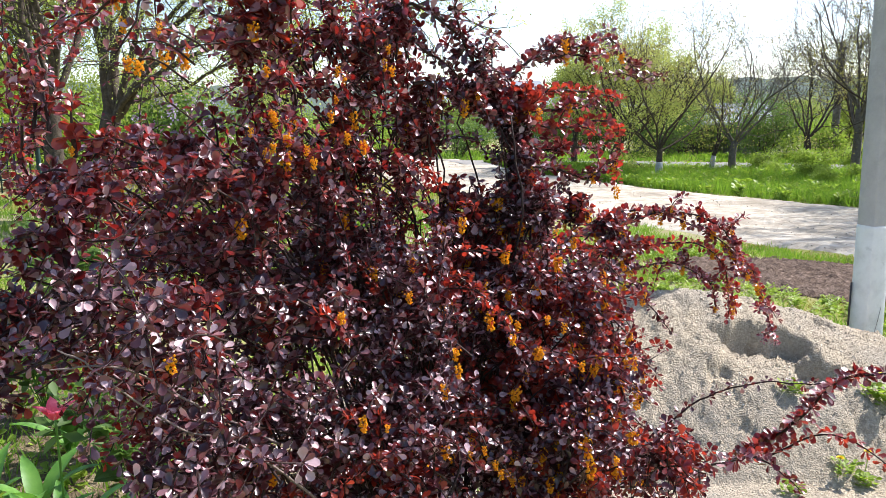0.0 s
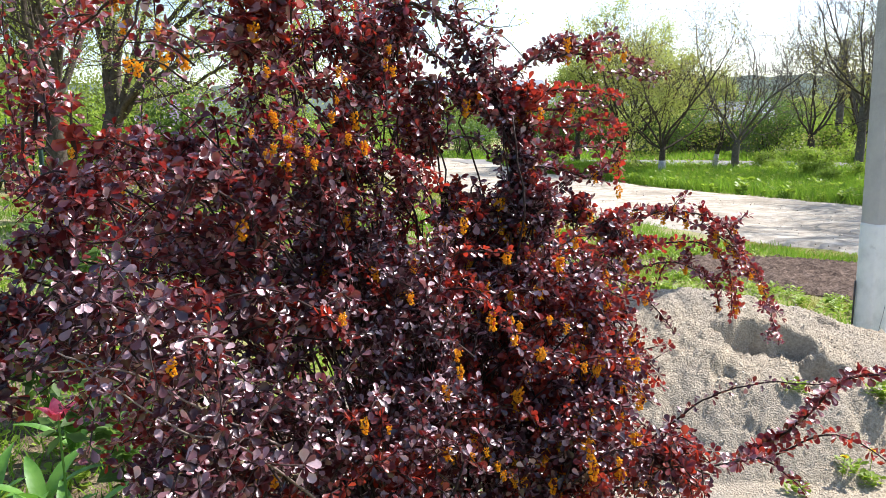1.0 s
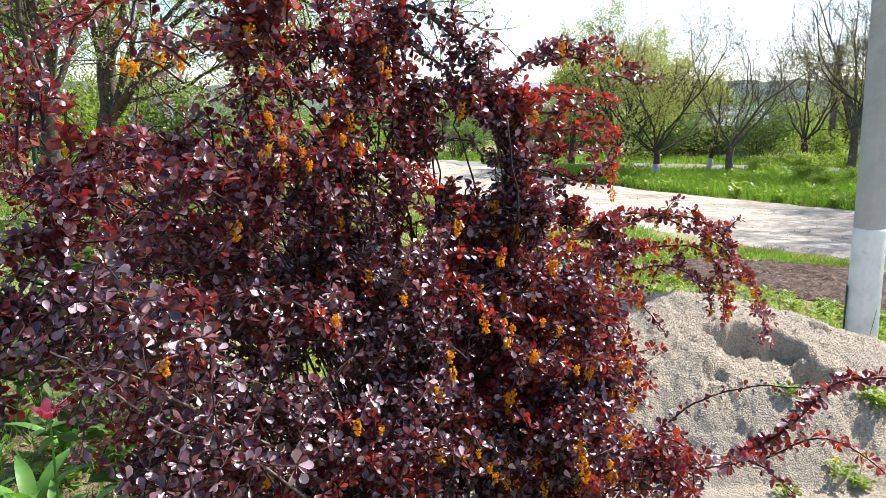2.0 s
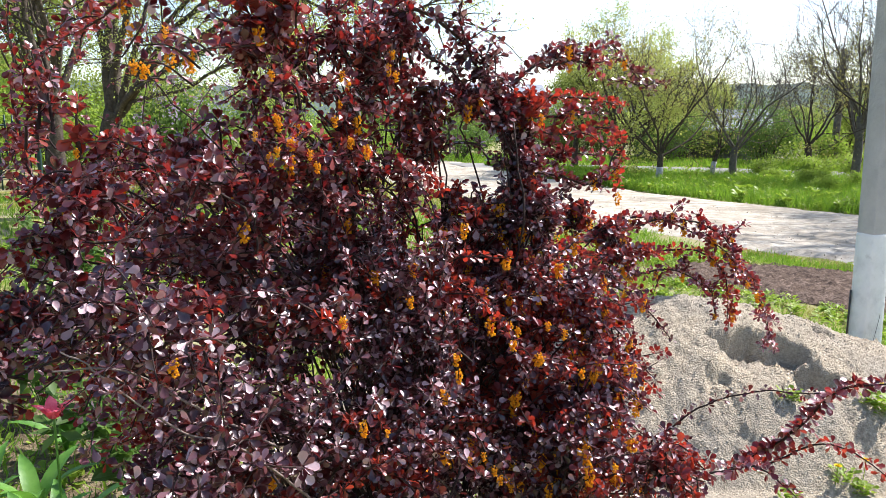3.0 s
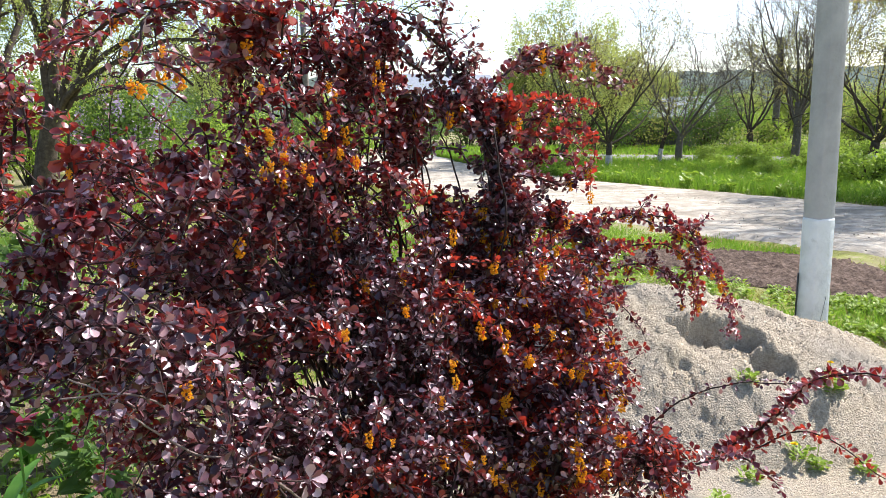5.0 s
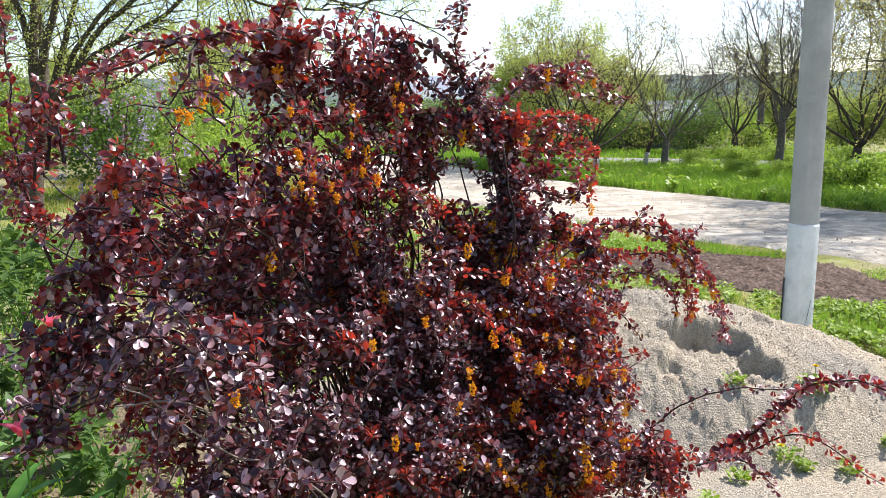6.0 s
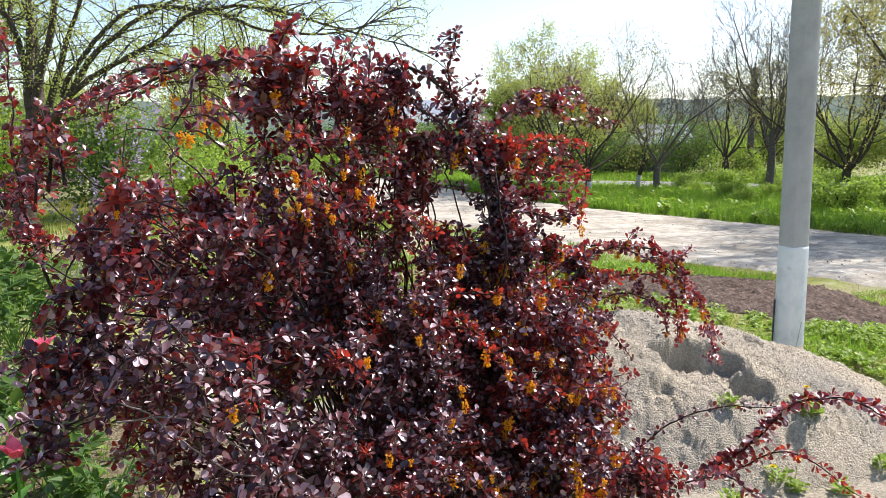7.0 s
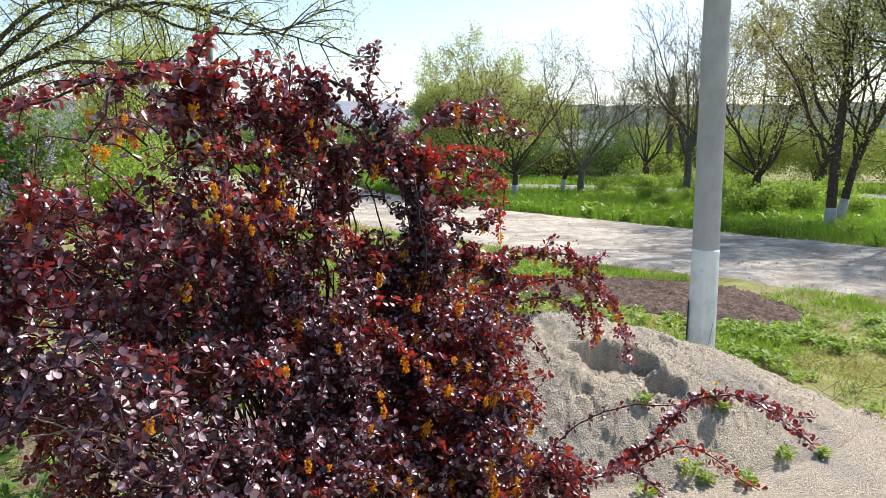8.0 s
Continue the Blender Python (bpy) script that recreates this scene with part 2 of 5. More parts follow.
def tube(pts, radii, sides=5):
    """Vertices and triangles of a tapered tube with a closed tip."""
    pts = np.asarray(pts, float)
    radii = np.broadcast_to(np.asarray(radii, float), (len(pts),))
    tan = unit(np.gradient(pts, axis=0))
    mean = unit(pts[-1] - pts[0])
    ref = np.eye(3)[int(np.argmin(np.abs(mean)))][None]
    a = unit(np.cross(tan, ref))
    b = np.cross(tan, a)
    ang = np.linspace(0, 2 * np.pi, sides, endpoint=False)
    ring = pts[:, None] + radii[:, None, None] * (np.cos(ang)[None, :, None] * a[:, None] + np.sin(ang)[None, :, None] * b[:, None])
    n = len(pts)
    i, j = np.meshgrid(np.arange(n - 1), np.arange(sides), indexing="ij")
    q0, q1 = i * sides + j, i * sides + (j + 1) % sides
    q2, q3 = q1 + sides, q0 + sides
    f = np.concatenate([np.stack([q0, q1, q2], -1).reshape(-1, 3), np.stack([q0, q2, q3], -1).reshape(-1, 3)])
    tip = n * sides
    cap = np.stack([np.arange(sides) + (n - 1) * sides, (np.arange(sides) + 1) % sides + (n - 1) * sides, np.full(sides, tip)], -1)
    return np.vstack([ring.reshape(-1, 3), pts[-1:]]), np.vstack([f, cap])


# obovate leaf: x along, y across, z off the plane
LEAF_V = np.array([(0, 0, 0), (0.4, 0, -0.03), (0.75, 0, -0.02), (1, 0, 0.03), (0.35, 0.55, 0.05), (0.68, 1, 0.09), (0.93, 0.6, 0.06), (0.35, -0.55, 0.05), (0.68, -1, 0.09), (0.93, -0.6, 0.06)])
LEAF_F = np.array([(0, 1, 4), (1, 5, 4), (1, 2, 5), (2, 6, 5), (2, 3, 6), (0, 7, 1), (1, 7, 8), (1, 8, 2), (2, 8, 9), (2, 9, 3)])
# pointed leaf for trees and shrubs
SMALL_V = np.array([(0, 0, 0), (0.5, 1, 0.08), (1, 0, 0), (0.5, -1, 0.08)])
SMALL_F = np.array([(0, 2, 1), (0, 3, 2)])
# grass blade, bent
BLADE_V = np.array([(0, 1, 0), (0, -1, 0), (0.6, 0.7, 0.03), (0.6, -0.7, 0.03), (1, 0, 0.22)])
BLADE_F = np.array([(0, 1, 3), (0, 3, 2), (2, 3, 4)])


def scatter_leaves(P, D, N, length, half, tv=LEAF_V, tf=LEAF_F):
    """Vertices and triangles of many leaves at once."""
    P, D = np.asarray(P, float), unit(D)
    N = np.asarray(N, float)
    N = unit(N - (N * D).sum(-1, keepdims=True) * D)
    S = np.cross(N, D)
    length, half = np.asarray(length, float)[:, None, None], np.asarray(half, float)[:, None, None]
    v = P[:, None] + length * tv[None, :, 0:1] * D[:, None] + half * tv[None, :, 1:2] * S[:, None] + length * tv[None, :, 2:3] * N[:, None]
    f = tf[None] + (np.arange(len(P)) * len(tv))[:, None, None]
    return v.reshape(-1, 3), f.reshape(-1, 3)


def rand_dirs(n, r=rng):
    return unit(r.normal(size=(n, 3)))


def lump(x, y, s, seed=0.0):
    return noise.noise(Vector((x * s, y * s, seed)))


# ---- ground, roads ----
def sheet(name, xs, ys, height, mat, label, category):
    X, Y = np.meshgrid(xs, ys, indexing="ij")
    Z = np.array([[height(x, y) for y in ys] for x in xs])
    n, m = X.shape
    i, j = np.meshgrid(np.arange(n - 1), np.arange(m - 1), indexing="ij")
    a = (i * m + j).ravel()
    f = np.concatenate([np.stack([a, a + m, a + m + 1], -1), np.stack([a, a + m + 1, a + 1], -1)])
    ob = new(name, raw_mesh(name, np.stack([X, Y, Z], -1), f, mat, True))
    return tagged(ob, label, category, "", "structure")


def spread(lo, near_lo, near_hi, hi, step):
    left = near_lo - np.geomspace(0.5, near_lo - lo, 18)[::-1]
    right = near_hi + np.geomspace(0.5, hi - near_hi, 18)
    return np.concatenate([left, np.arange(near_lo, near_hi, step), right])


def ground_z(x, y):
    if abs(x) > 25 or y > 40 or y < -6:
        return -0.02
    return -0.02 + 0.018 * lump(x, y, 0.9) + 0.012 * lump(x, y, 3.1, 4.0)


sheet("ground", spread(-600, -9, 14, 600, 0.22), spread(-400, -1, 24, 900, 0.22), ground_z, M_GROUND, "patchy lawn and bare soil around the bush", "ground")


def strip(name, line_a, line_b, z, mat, label, category, across=14, step=0.3, rough_h=0.02):
    """A draped strip between two edge lines, with ragged sides."""
    a, b = spline([(*p, 0) for p in line_a], step), spline([(*p, 0) for p in line_b], step)
    n = max(len(a), len(b))
    a = np.stack([np.interp(np.linspace(0, 1, n), np.linspace(0, 1, len(a)), a[:, k]) for k in range(3)], -1)
    b = np.stack([np.interp(np.linspace(0, 1, n), np.linspace(0, 1, len(b)), b[:, k]) for k in range(3)], -1)
    rag = np.array([[0.10 * lump(p[0], p[1], 1.3, 2.0) + 0.05 * lump(p[0], p[1], 5.0, 3.0) for p in line] for line in (a, b)])
    side = unit(b - a)
    a, b = a + side * rag[0][:, None], b + side * rag[1][:, None]
    t = np.linspace(0, 1, across)
    v = a[:, None] * (1 - t)[None, :, None] + b[:, None] * t[None, :, None]
    for i in range(n):
        for j in range(across):
            x, y = v[i, j, :2]
            rut = -0.025 * (math.exp(-((t[j] - 0.3) / 0.07) ** 2) + math.exp(-((t[j] - 0.68) / 0.07) ** 2))
            edge = -0.07 if j in (0, across - 1) else 0.0
            v[i, j, 2] = z + rut * (rough_h > 0.015) + edge + rough_h * lump(x, y, 1.7, 7.0) + 0.4 * rough_h * lump(x, y, 6.0, 9.0)
    i, j = np.meshgrid(np.arange(n - 1), np.arange(across - 1), indexing="ij")
    q = (i * across + j).ravel()
    f = np.concatenate([np.stack([q, q + 1, q + across + 1], -1), np.stack([q, q + across + 1, q + across], -1)])
    return tagged(new(name, raw_mesh(name, v, f, mat, True)), label, category, "", "structure")


ROAD_NEAR = [(16.0, -4.0), (9.2, 2.6), (5.95, 6.4), (4.05, 8.6), (1.6, 12.6), (-0.4, 16.5), (-3.5, 24.0), (-9.0, 36.0)]
ROAD_FAR = [(20.0, -2.0), (11.8, 5.9), (8.8, 9.65), (6.7, 12.6), (4.8, 15.4), (3.0, 19.6), (1.6, 25.0), (-2.5, 38.0)]
strip("road", ROAD_NEAR, ROAD_FAR, 0.03, M_ROAD, "pale dusty dirt road with shallow wheel ruts", "road", 22, 0.22)
strip("road_paved", [(1.2, 23.2), (6.0, 22.4), (11.0, 21.0), (17.0, 17.6), (26.0, 11.0)], [(0.2, 26.6), (6.6, 25.6), (12.5, 23.8), (19.0, 20.2), (28.5, 13.4)], 0.04, M_PAVED, "grey paved lane beyond the row of trees", "road", 8, 0.6, 0.008)


# ---- tilled bed and sand heap ----
def inside(x, y, poly):
    hit = False
    for (ax, ay), (bx, by) in zip(poly, poly[1:] + poly[:1]):
        if (ay > y) != (by > y) and x < (bx - ax) * (y - ay) / (by - ay) + ax:
            hit = not hit
    return hit


def edge_distance(x, y, poly):
    best = 9.0
    for (ax, ay), (bx, by) in zip(poly, poly[1:] + poly[:1]):
        dx, dy = bx - ax, by - ay
        t = max(0.0, min(1.0, ((x - ax) * dx + (y - ay) * dy) / (dx * dx + dy * dy)))
        best = min(best, math.hypot(x - ax - t * dx, y - ay - t * dy))
    return best if inside(x, y, poly) else -best


BED = [(2.3, 7.1), (3.0, 6.55), (3.5, 5.95), (3.85, 5.6), (4.3, 5.6), (4.6, 6.1), (4.62, 6.8), (4.45, 7.4), (3.6, 7.75), (2.8, 7.9)]


def height_field(name, x0, x1, y0, y1, step, height, mat, smooth=True):
    xs, ys = np.arange(x0, x1, step), np.arange(y0, y1, step)
    Z = np.array([[height(x, y) for y in ys] for x in xs])
    X, Y = np.meshgrid(xs, ys, indexing="ij")
    n, m = X.shape
    i, j = np.meshgrid(np.arange(n - 1), np.arange(m - 1), indexing="ij")
    a = (i * m + j).ravel()
    f = np.concatenate([np.stack([a, a + m, a + m + 1], -1), np.stack([a, a + m + 1, a + 1], -1)])
    keep = Z.ravel()[f].max(1) > -0.05
    return raw_mesh(name, np.stack([X, Y, Z], -1), f[keep], mat, smooth)


def bed_z(x, y):
    e = edge_distance(x, y, BED) + 0.10 * lump(x, y, 3.0, 1.0)
    if e < -0.12:
        return -0.2
    clod = 0.040 * abs(lump(x, y, 9.0, 5.0)) + 0.040 * abs(lump(x, y, 19.0, 6.0)) + 0.02 * lump(x, y, 41.0, 8.0)
    return min(0.03, 0.14 * e) - 0.012 + clod


tagged(new("soil_bed", height_field("soil_bed", 2.1, 5.0, 4.9, 8.2, 0.028, bed_z, M_SOIL, False)), "dark freshly tilled garden soil with clods", "soil bed", "", "structure")


SCARPS = [(1.63, 3.60, 0.25, 0.04, 0.19, 0.11), (1.82, 3.43, 0.11, 0.05, 0.14, 0.07), (1.36, 3.36, 0.06, 0.03, 0.05, 0.05), (2.02, 3.80, 0.06, 0.03, 0.05, 0.05)]


def heap_z(x, y):
    u = (x - 1.35) / (1.92 if x > 1.35 else 1.9)
    v = (y - 3.85) / (0.75 if y > 3.85 else 0.92)
    r = math.sqrt(u * u + v * v) * (1.0 + 0.10 * lump(x, y, 1.1, 3.0))
    z = 0.63 * (1 - r ** 1.45)
    # thin spill of sand round the foot
    u, v = (x - 1.35) / 2.1, (y - 3.7) / (1.1 if y > 3.7 else 1.9)
    r2 = math.sqrt(u * u + v * v) + 0.22 * lump(x, y, 1.4, 13.0)
    z = max(z, 0.06 * (1 - r2))
    # the spill thins out before the sheet ends
    rim = min(3.65 - x, x + 1.25, y - 1.75) + 0.12 * lump(x, y, 2.3, 9.0)
    z -= 0.5 * max(0.0, 0.28 - rim)
    z += 0.02 * max(0.0, 1 - abs(z - 0.05) / 0.1)
    for hx, hy, hw, hh, hd, run in SCARPS:
        # slumped hollow: a steep ragged bank on top that runs out downhill
        a = (x - hx) / hw + 0.25 * lump(x, y, 5.0, 8.0)
        if abs(a) < 1:
            edge = hy + hh * (1 - a * a) + 0.035 * lump(x, y, 9.0, 12.0) + 0.022 * lump(x, y, 19.0, 15.0) + 0.010 * lump(x, y, 43.0, 17.0)
            gone = edge - y
            if gone > 0:
                z -= hd * math.sqrt(1 - a * a) * min(1.0, gone / 0.035) ** 0.8 * math.exp(-max(0.0, gone - 0.035) / run) * (1 + 0.45 * lump(x, y, 11.0, 2.0))
    k = max(0.25, min(1.0, z / 0.2))
    z += k * (0.022 * lump(x, y, 2.6, 2.0) + 0.013 * lump(x, y, 7.0, 5.0) + 0.014 * lump(x, y, 15.0, 6.0) + 0.020 * abs(lump(x, y, 31.0, 7.0)) + 0.016 * abs(lump(x, y, 63.0, 3.0)) + 0.010 * lump(x, y, 110.0, 4.0))
    return max(z, -0.3) - 0.03


sand_heap = thing("sand_heap", "heap of grey gravelly sand with slumped hollows", "sand heap")
part("sand_body", height_field("sand_body", -1.3, 3.7, 1.7, 4.9, 0.0125, heap_z, M_SAND), sand_heap)

OCTA_V = np.array([(1, 0, 0), (-1, 0, 0), (0, 1, 0), (0, -1, 0), (0, 0, 1), (0, 0, -1)], float)
OCTA_F = np.array([(0, 2, 4), (2, 1, 4), (1, 3, 4), (3, 0, 4), (2, 0, 5), (1, 2, 5), (3, 1, 5), (0, 3, 5)])


def pebbles(n, sampler, size, seed):
    r = np.random.default_rng(seed)
    pile = Pile()
    for _ in range(n):
        x, y, z = sampler(r)
        s = size[0] + (size[1] - size[0]) * r.random() ** 3
        v = OCTA_V * (s * r.uniform(0.6, 1.3, 3)) @ np.linalg.qr(r.normal(size=(3, 3)))[0]
        pile.add(v + (x, y, z - 0.3 * s), OCTA_F)
    return pile


def heap_spot(r):
    while True:
        x, y = r.uniform(0.2, 3.4), r.uniform(1.9, 4.5)
        z = heap_z(x, y)
        if z > -0.03:
            return x, y, z


part("gravel", pebbles(30000, heap_spot, (0.002, 0.0070), 3).mesh("gravel", M_PEBBLE), sand_heap, "loose grey and pale pebbles", "stuff")


def road_spot(r):
    k = r.random()
    i = 1 + 5 * r.random()
    a, b = np.array(ROAD_NEAR[int(i)]), np.array(ROAD_NEAR[int(i) + 1])
    c, d = np.array(ROAD_FAR[int(i)]), np.array(ROAD_FAR[int(i) + 1])
    t = i - int(i)
    p = (a + (b - a) * t) * (1 - k) + (c + (d - c) * t) * k
    return p[0], p[1], 0.028


tagged(new("road_stones", pebbles(2600, road_spot, (0.004, 0.016), 5).mesh("road_stones", M_PEBBLE)), "scattered small stones on the dirt road", "stones", "", "stuff")


# ---- concrete pole ----
def pole_profile(w, d, c):
    return [(-w + c, -d), (w - c, -d), (w, -d + c), (w, d - c), (w - c, d), (-w + c, d), (-w, d - c), (-w, -d + c)]


def prism(rows, mat, name):
    """rows: (z, half width, half depth, chamfer, shift)."""
    pile = Pile()
    v = []
    for z, w, d, c, sx in rows:
        v += [(x + sx, y, z) for x, y in pole_profile(w, d, c)]
    f = []
    for i in range(len(rows) - 1):
        for j in range(8):
            a, b = i * 8 + j, i * 8 + (j + 1) % 8
            f += [(a, b, b + 8), (a, b + 8, a + 8)]
    top = (len(rows) - 1) * 8
    f += [(top, top + j, top + j + 1) for j in range(1, 7)]
    pile.add(v, f)
    return pile.mesh(name, mat)


utility_pole = thing("utility_pole", "grey concrete utility pole with whitewashed base", "utility pole", (2.88, 4.81, 0))
utility_pole.rotation_euler = (0, radians(-1.6), radians(14))
part("shaft", prism([(-0.3, 0.070, 0.070, 0.010, 0), (0.8, 0.069, 0.069, 0.010, 0.001), (2.2, 0.067, 0.066, 0.010, -0.002), (4.0, 0.064, 0.062, 0.010, 0.002), (7.6, 0.058, 0.056, 0.009, 0)], M_CONCRETE, "shaft"), utility_pole)
part("whitewash_coat", prism([(-0.05, 0.0730, 0.0730, 0.011, 0), (0.3, 0.0724, 0.0722, 0.011, 0), (0.775, 0.0718, 0.0716, 0.011, 0.001), (0.792, 0.0695, 0.0695, 0.010, 0.001)], M_LIME, "whitewash_coat"), utility_pole, "brushed white lime coat")
_rod = Pile()
_rod.add(*tube([(-0.086, 0.055, 0.0), (-0.085, 0.055, 0.2), (-0.082, 0.055, 0.42)], 0.006, 6))
part("earthing_rod", _rod.mesh("earthing_rod", M_STEEL), utility_pole, "dark steel rod beside the pole")
_cr = Pile()
_cr.add(*tube([(0.03, -0.0742, 0.28), (0.015, -0.0742, 0.2), (-0.005, -0.0745, 0.12), (-0.03, -0.0748, 0.03)], 0.0013, 4))
part("hanging_wire", _cr.mesh("hanging_wire", M_STEEL), utility_pole)


# ---- barberry bush ----
ROOT = np.array((0.12, 1.78, -0.02))
barberry = thing("barberry_bush", "wide arching purple-leaved barberry bush with orange blossom", "bush", tuple(ROOT))


class Shoots:
    """Twigs and leaves of one branch of the bush."""
    def __init__(self):
        self.wood, self.P, self.D, self.N, self.L, self.flowers = Pile(), [], [], [], [], []

    def grow(self, pts, r0, r1, gap=0.017, leaves=(3, 6), size=(0.016, 0.030), start=0.0, flower=0.03, r=rng):
        path = spline(pts, 0.012)
        n = len(path)
        path = path + np.cumsum(r.normal(size=(n, 3)) * 0.0009, 0)
        self.wood.add(*tube(path, np.linspace(r0, r1, n), 5))
        tan = unit(np.gradient(path, axis=0))
        along = np.concatenate([[0], np.cumsum(np.linalg.norm(np.diff(path, axis=0), axis=1))])
        total, s, turn = along[-1], along[-1] * start, r.random() * 6.28
        while s < total:
            i = min(n - 1, int(np.searchsorted(along, s)))
            t, frac = tan[i], s / total
            up = np.array((0, 0, 1.0))
            side = unit(np.cross(t, up + r.normal(size=3) * 0.1))
            nrm = np.cross(side, t)
            turn += 2.4
            axis = unit(side * math.cos(turn) + nrm * math.sin(turn) + 0.45 * up + 0.25 * t)
            k = r.integers(leaves[0], leaves[1] + 1)
            a = unit(np.cross(axis, r.normal(size=3)))
            b = np.cross(axis, a)
            ang = r.random() * 6.28 + np.arange(k) * 2.4 + r.normal(size=k) * 0.25
            lift = r.uniform(0.1, 0.8, k)[:, None]
            rad = np.cos(ang)[:, None] * a + np.sin(ang)[:, None] * b
            d = unit(rad + axis * lift + r.normal(size=(k, 3)) * 0.18)
            self.P.append(np.repeat((path[i] + axis * 0.003)[None], k, 0) + rad * 0.002)
            self.D.append(d)
            self.N.append(unit(axis * 0.6 - rad * lift * 0.5 + up * 1.15 + np.array((0.18, -0.10, 0)) + r.normal(size=(k, 3)) * 0.68))
            shrink = 1.0 - 0.35 * frac
            self.L.append(r.uniform(size[0], size[1], k) * shrink)
            if r.random() < flower:
                self.flowers.append((path[i], r.random() * 6.28, r.uniform(0.5, 0.9)))
            s += gap * r.uniform(0.7, 1.3)

    def arrays(self):
        return np.concatenate(self.P), np.concatenate(self.D), np.concatenate(self.N), np.concatenate(self.L)


def ball(c, s, r):
    g = (1 + 5 ** 0.5) / 2
    v = unit(np.array([(-1, g, 0), (1, g, 0), (-1, -g, 0), (1, -g, 0), (0, -1, g), (0, 1, g), (0, -1, -g), (0, 1, -g), (g, 0, -1), (g, 0, 1), (-g, 0, -1), (-g, 0, 1)]))
    f = [(0, 11, 5), (0, 5, 1), (0, 1, 7), (0, 7, 10), (0, 10, 11), (1, 5, 9), (5, 11, 4), (11, 10, 2), (10, 7, 6), (7, 1, 8), (3, 9, 4), (3, 4, 2), (3, 2, 6), (3, 6, 8), (3, 8, 9), (4, 9, 5), (2, 4, 11), (6, 2, 10), (8, 6, 7), (9, 8, 1)]
    return v * s * r.uniform(0.6, 1.3, (12, 1)) + c, f


def flower_mesh(seed):
    """A short nodding raceme of small globular blossoms."""
    r = np.random.default_rng(seed)
    pile = Pile()
    n = int(r.integers(26, 40))
    drop = r.uniform(0.018, 0.034)
    pile.add(*tube([(0, 0, 0), (0.002, 0, -0.5 * drop), (0.001, 0.002, -drop)], 0.0006, 3))
    for i in range(n):
        t = i / n
        a = i * 2.4 + r.random()
        w = 0.0068 * (1 - 0.55 * t)
        c = np.array((math.cos(a) * w, math.sin(a) * w, -0.003 - drop * t)) + r.normal(size=3) * 0.0020
        out = unit(np.array((math.cos(a), math.sin(a), -0.4)))
        d = unit(rand_dirs(7, r) + out * 0.8)
        pile.add(*scatter_leaves(np.tile(c, (7, 1)) - d * 0.001, d, rand_dirs(7, r), r.uniform(0.0035, 0.0052, 7), r.uniform(0.0017, 0.0026, 7), SMALL_V, SMALL_F))
        pile.add(*ball(c, r.uniform(0.0013, 0.0020), r))
    return pile.mesh("blossom", M_PETAL)


FLOWERS = [flower_mesh(s) for s in range(5)]
SINGLE = raw_mesh("leaf", LEAF_V * (1, 0.60, 1), LEAF_F, M_LEAF, True)
SINGLES_LEFT = [300]


def finish_branch(sh, mat=M_LEAF, stem=M_STEM, label="", single=0.0, at_origin=ROOT, kind=""):
    """The branch as a part of the bush, with its foliage and blossom under it."""
    br = part("branch", sh.wood.mesh("branch", stem, True), barberry, label, kind)
    br.location = -Vector(at_origin)
    if not sh.P:
        return br
    P, D, N, L = sh.arrays()
    pick = rng.random(len(P)) < single
    if pick.sum() > SINGLES_LEFT[0]:
        idx = np.flatnonzero(pick)[SINGLES_LEFT[0]:]
        pick[idx] = False
    SINGLES_LEFT[0] -= int(pick.sum())
    keep = ~pick
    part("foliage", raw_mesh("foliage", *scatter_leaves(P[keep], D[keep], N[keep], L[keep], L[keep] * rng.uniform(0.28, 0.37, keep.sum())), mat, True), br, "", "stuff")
    for p, d, nn, ln in zip(P[pick], unit(D[pick]), N[pick], L[pick]):
        nn = unit(nn - (nn @ d) * d)
        s = np.cross(nn, d)
        ob = part("leaf", SINGLE, br)
        m = Matrix(((d[0], s[0], nn[0], 0), (d[1], s[1], nn[1], 0), (d[2], s[2], nn[2], 0), (0, 0, 0, 1)))
        ob.matrix_local = Matrix.Translation(p) @ m @ Matrix.Scale(ln, 4) @ Matrix.Diagonal((1, 0.53, 1, 1))
    for i, (p, a, s) in enumerate(sh.flowers):
        ob = part("blossom", FLOWERS[i % 5], br)
        ob.matrix_local = Matrix.Translation(p) @ Matrix.Rotation(a, 4, "Z") @ Matrix.Scale(s, 4)
    return br


LOBES_LEFT = [((-0.17, 1.30, 1.29), 0.11), ((-0.17, 1.10, 1.20), 0.12), ((-0.08, 1.28, 1.18), 0.15), ((-0.07, 1.19, 1.06), 0.15), ((-0.28, 1.19, 1.35), 0.06), ((-0.20, 1.38, 1.36), 0.07),
              ((-0.10, 1.10, 1.05), 0.10), ((-0.22, 1.55, 1.13), 0.19), ((-0.27, 1.38, 1.28), 0.08), ((-0.20, 1.60, 1.30), 0.12), ((-0.32, 1.14, 1.21), 0.08), ((-0.36, 1.12, 1.23), 0.05), ((-0.14, 1.05, 1.08), 0.06), ((-0.15, 1.19, 1.38), 0.05), ((-0.45, 1.75, 1.25), 0.14), ((-0.34, 1.07, 1.18), 0.05), ((-0.37, 1.25, 1.235), 0.045)]
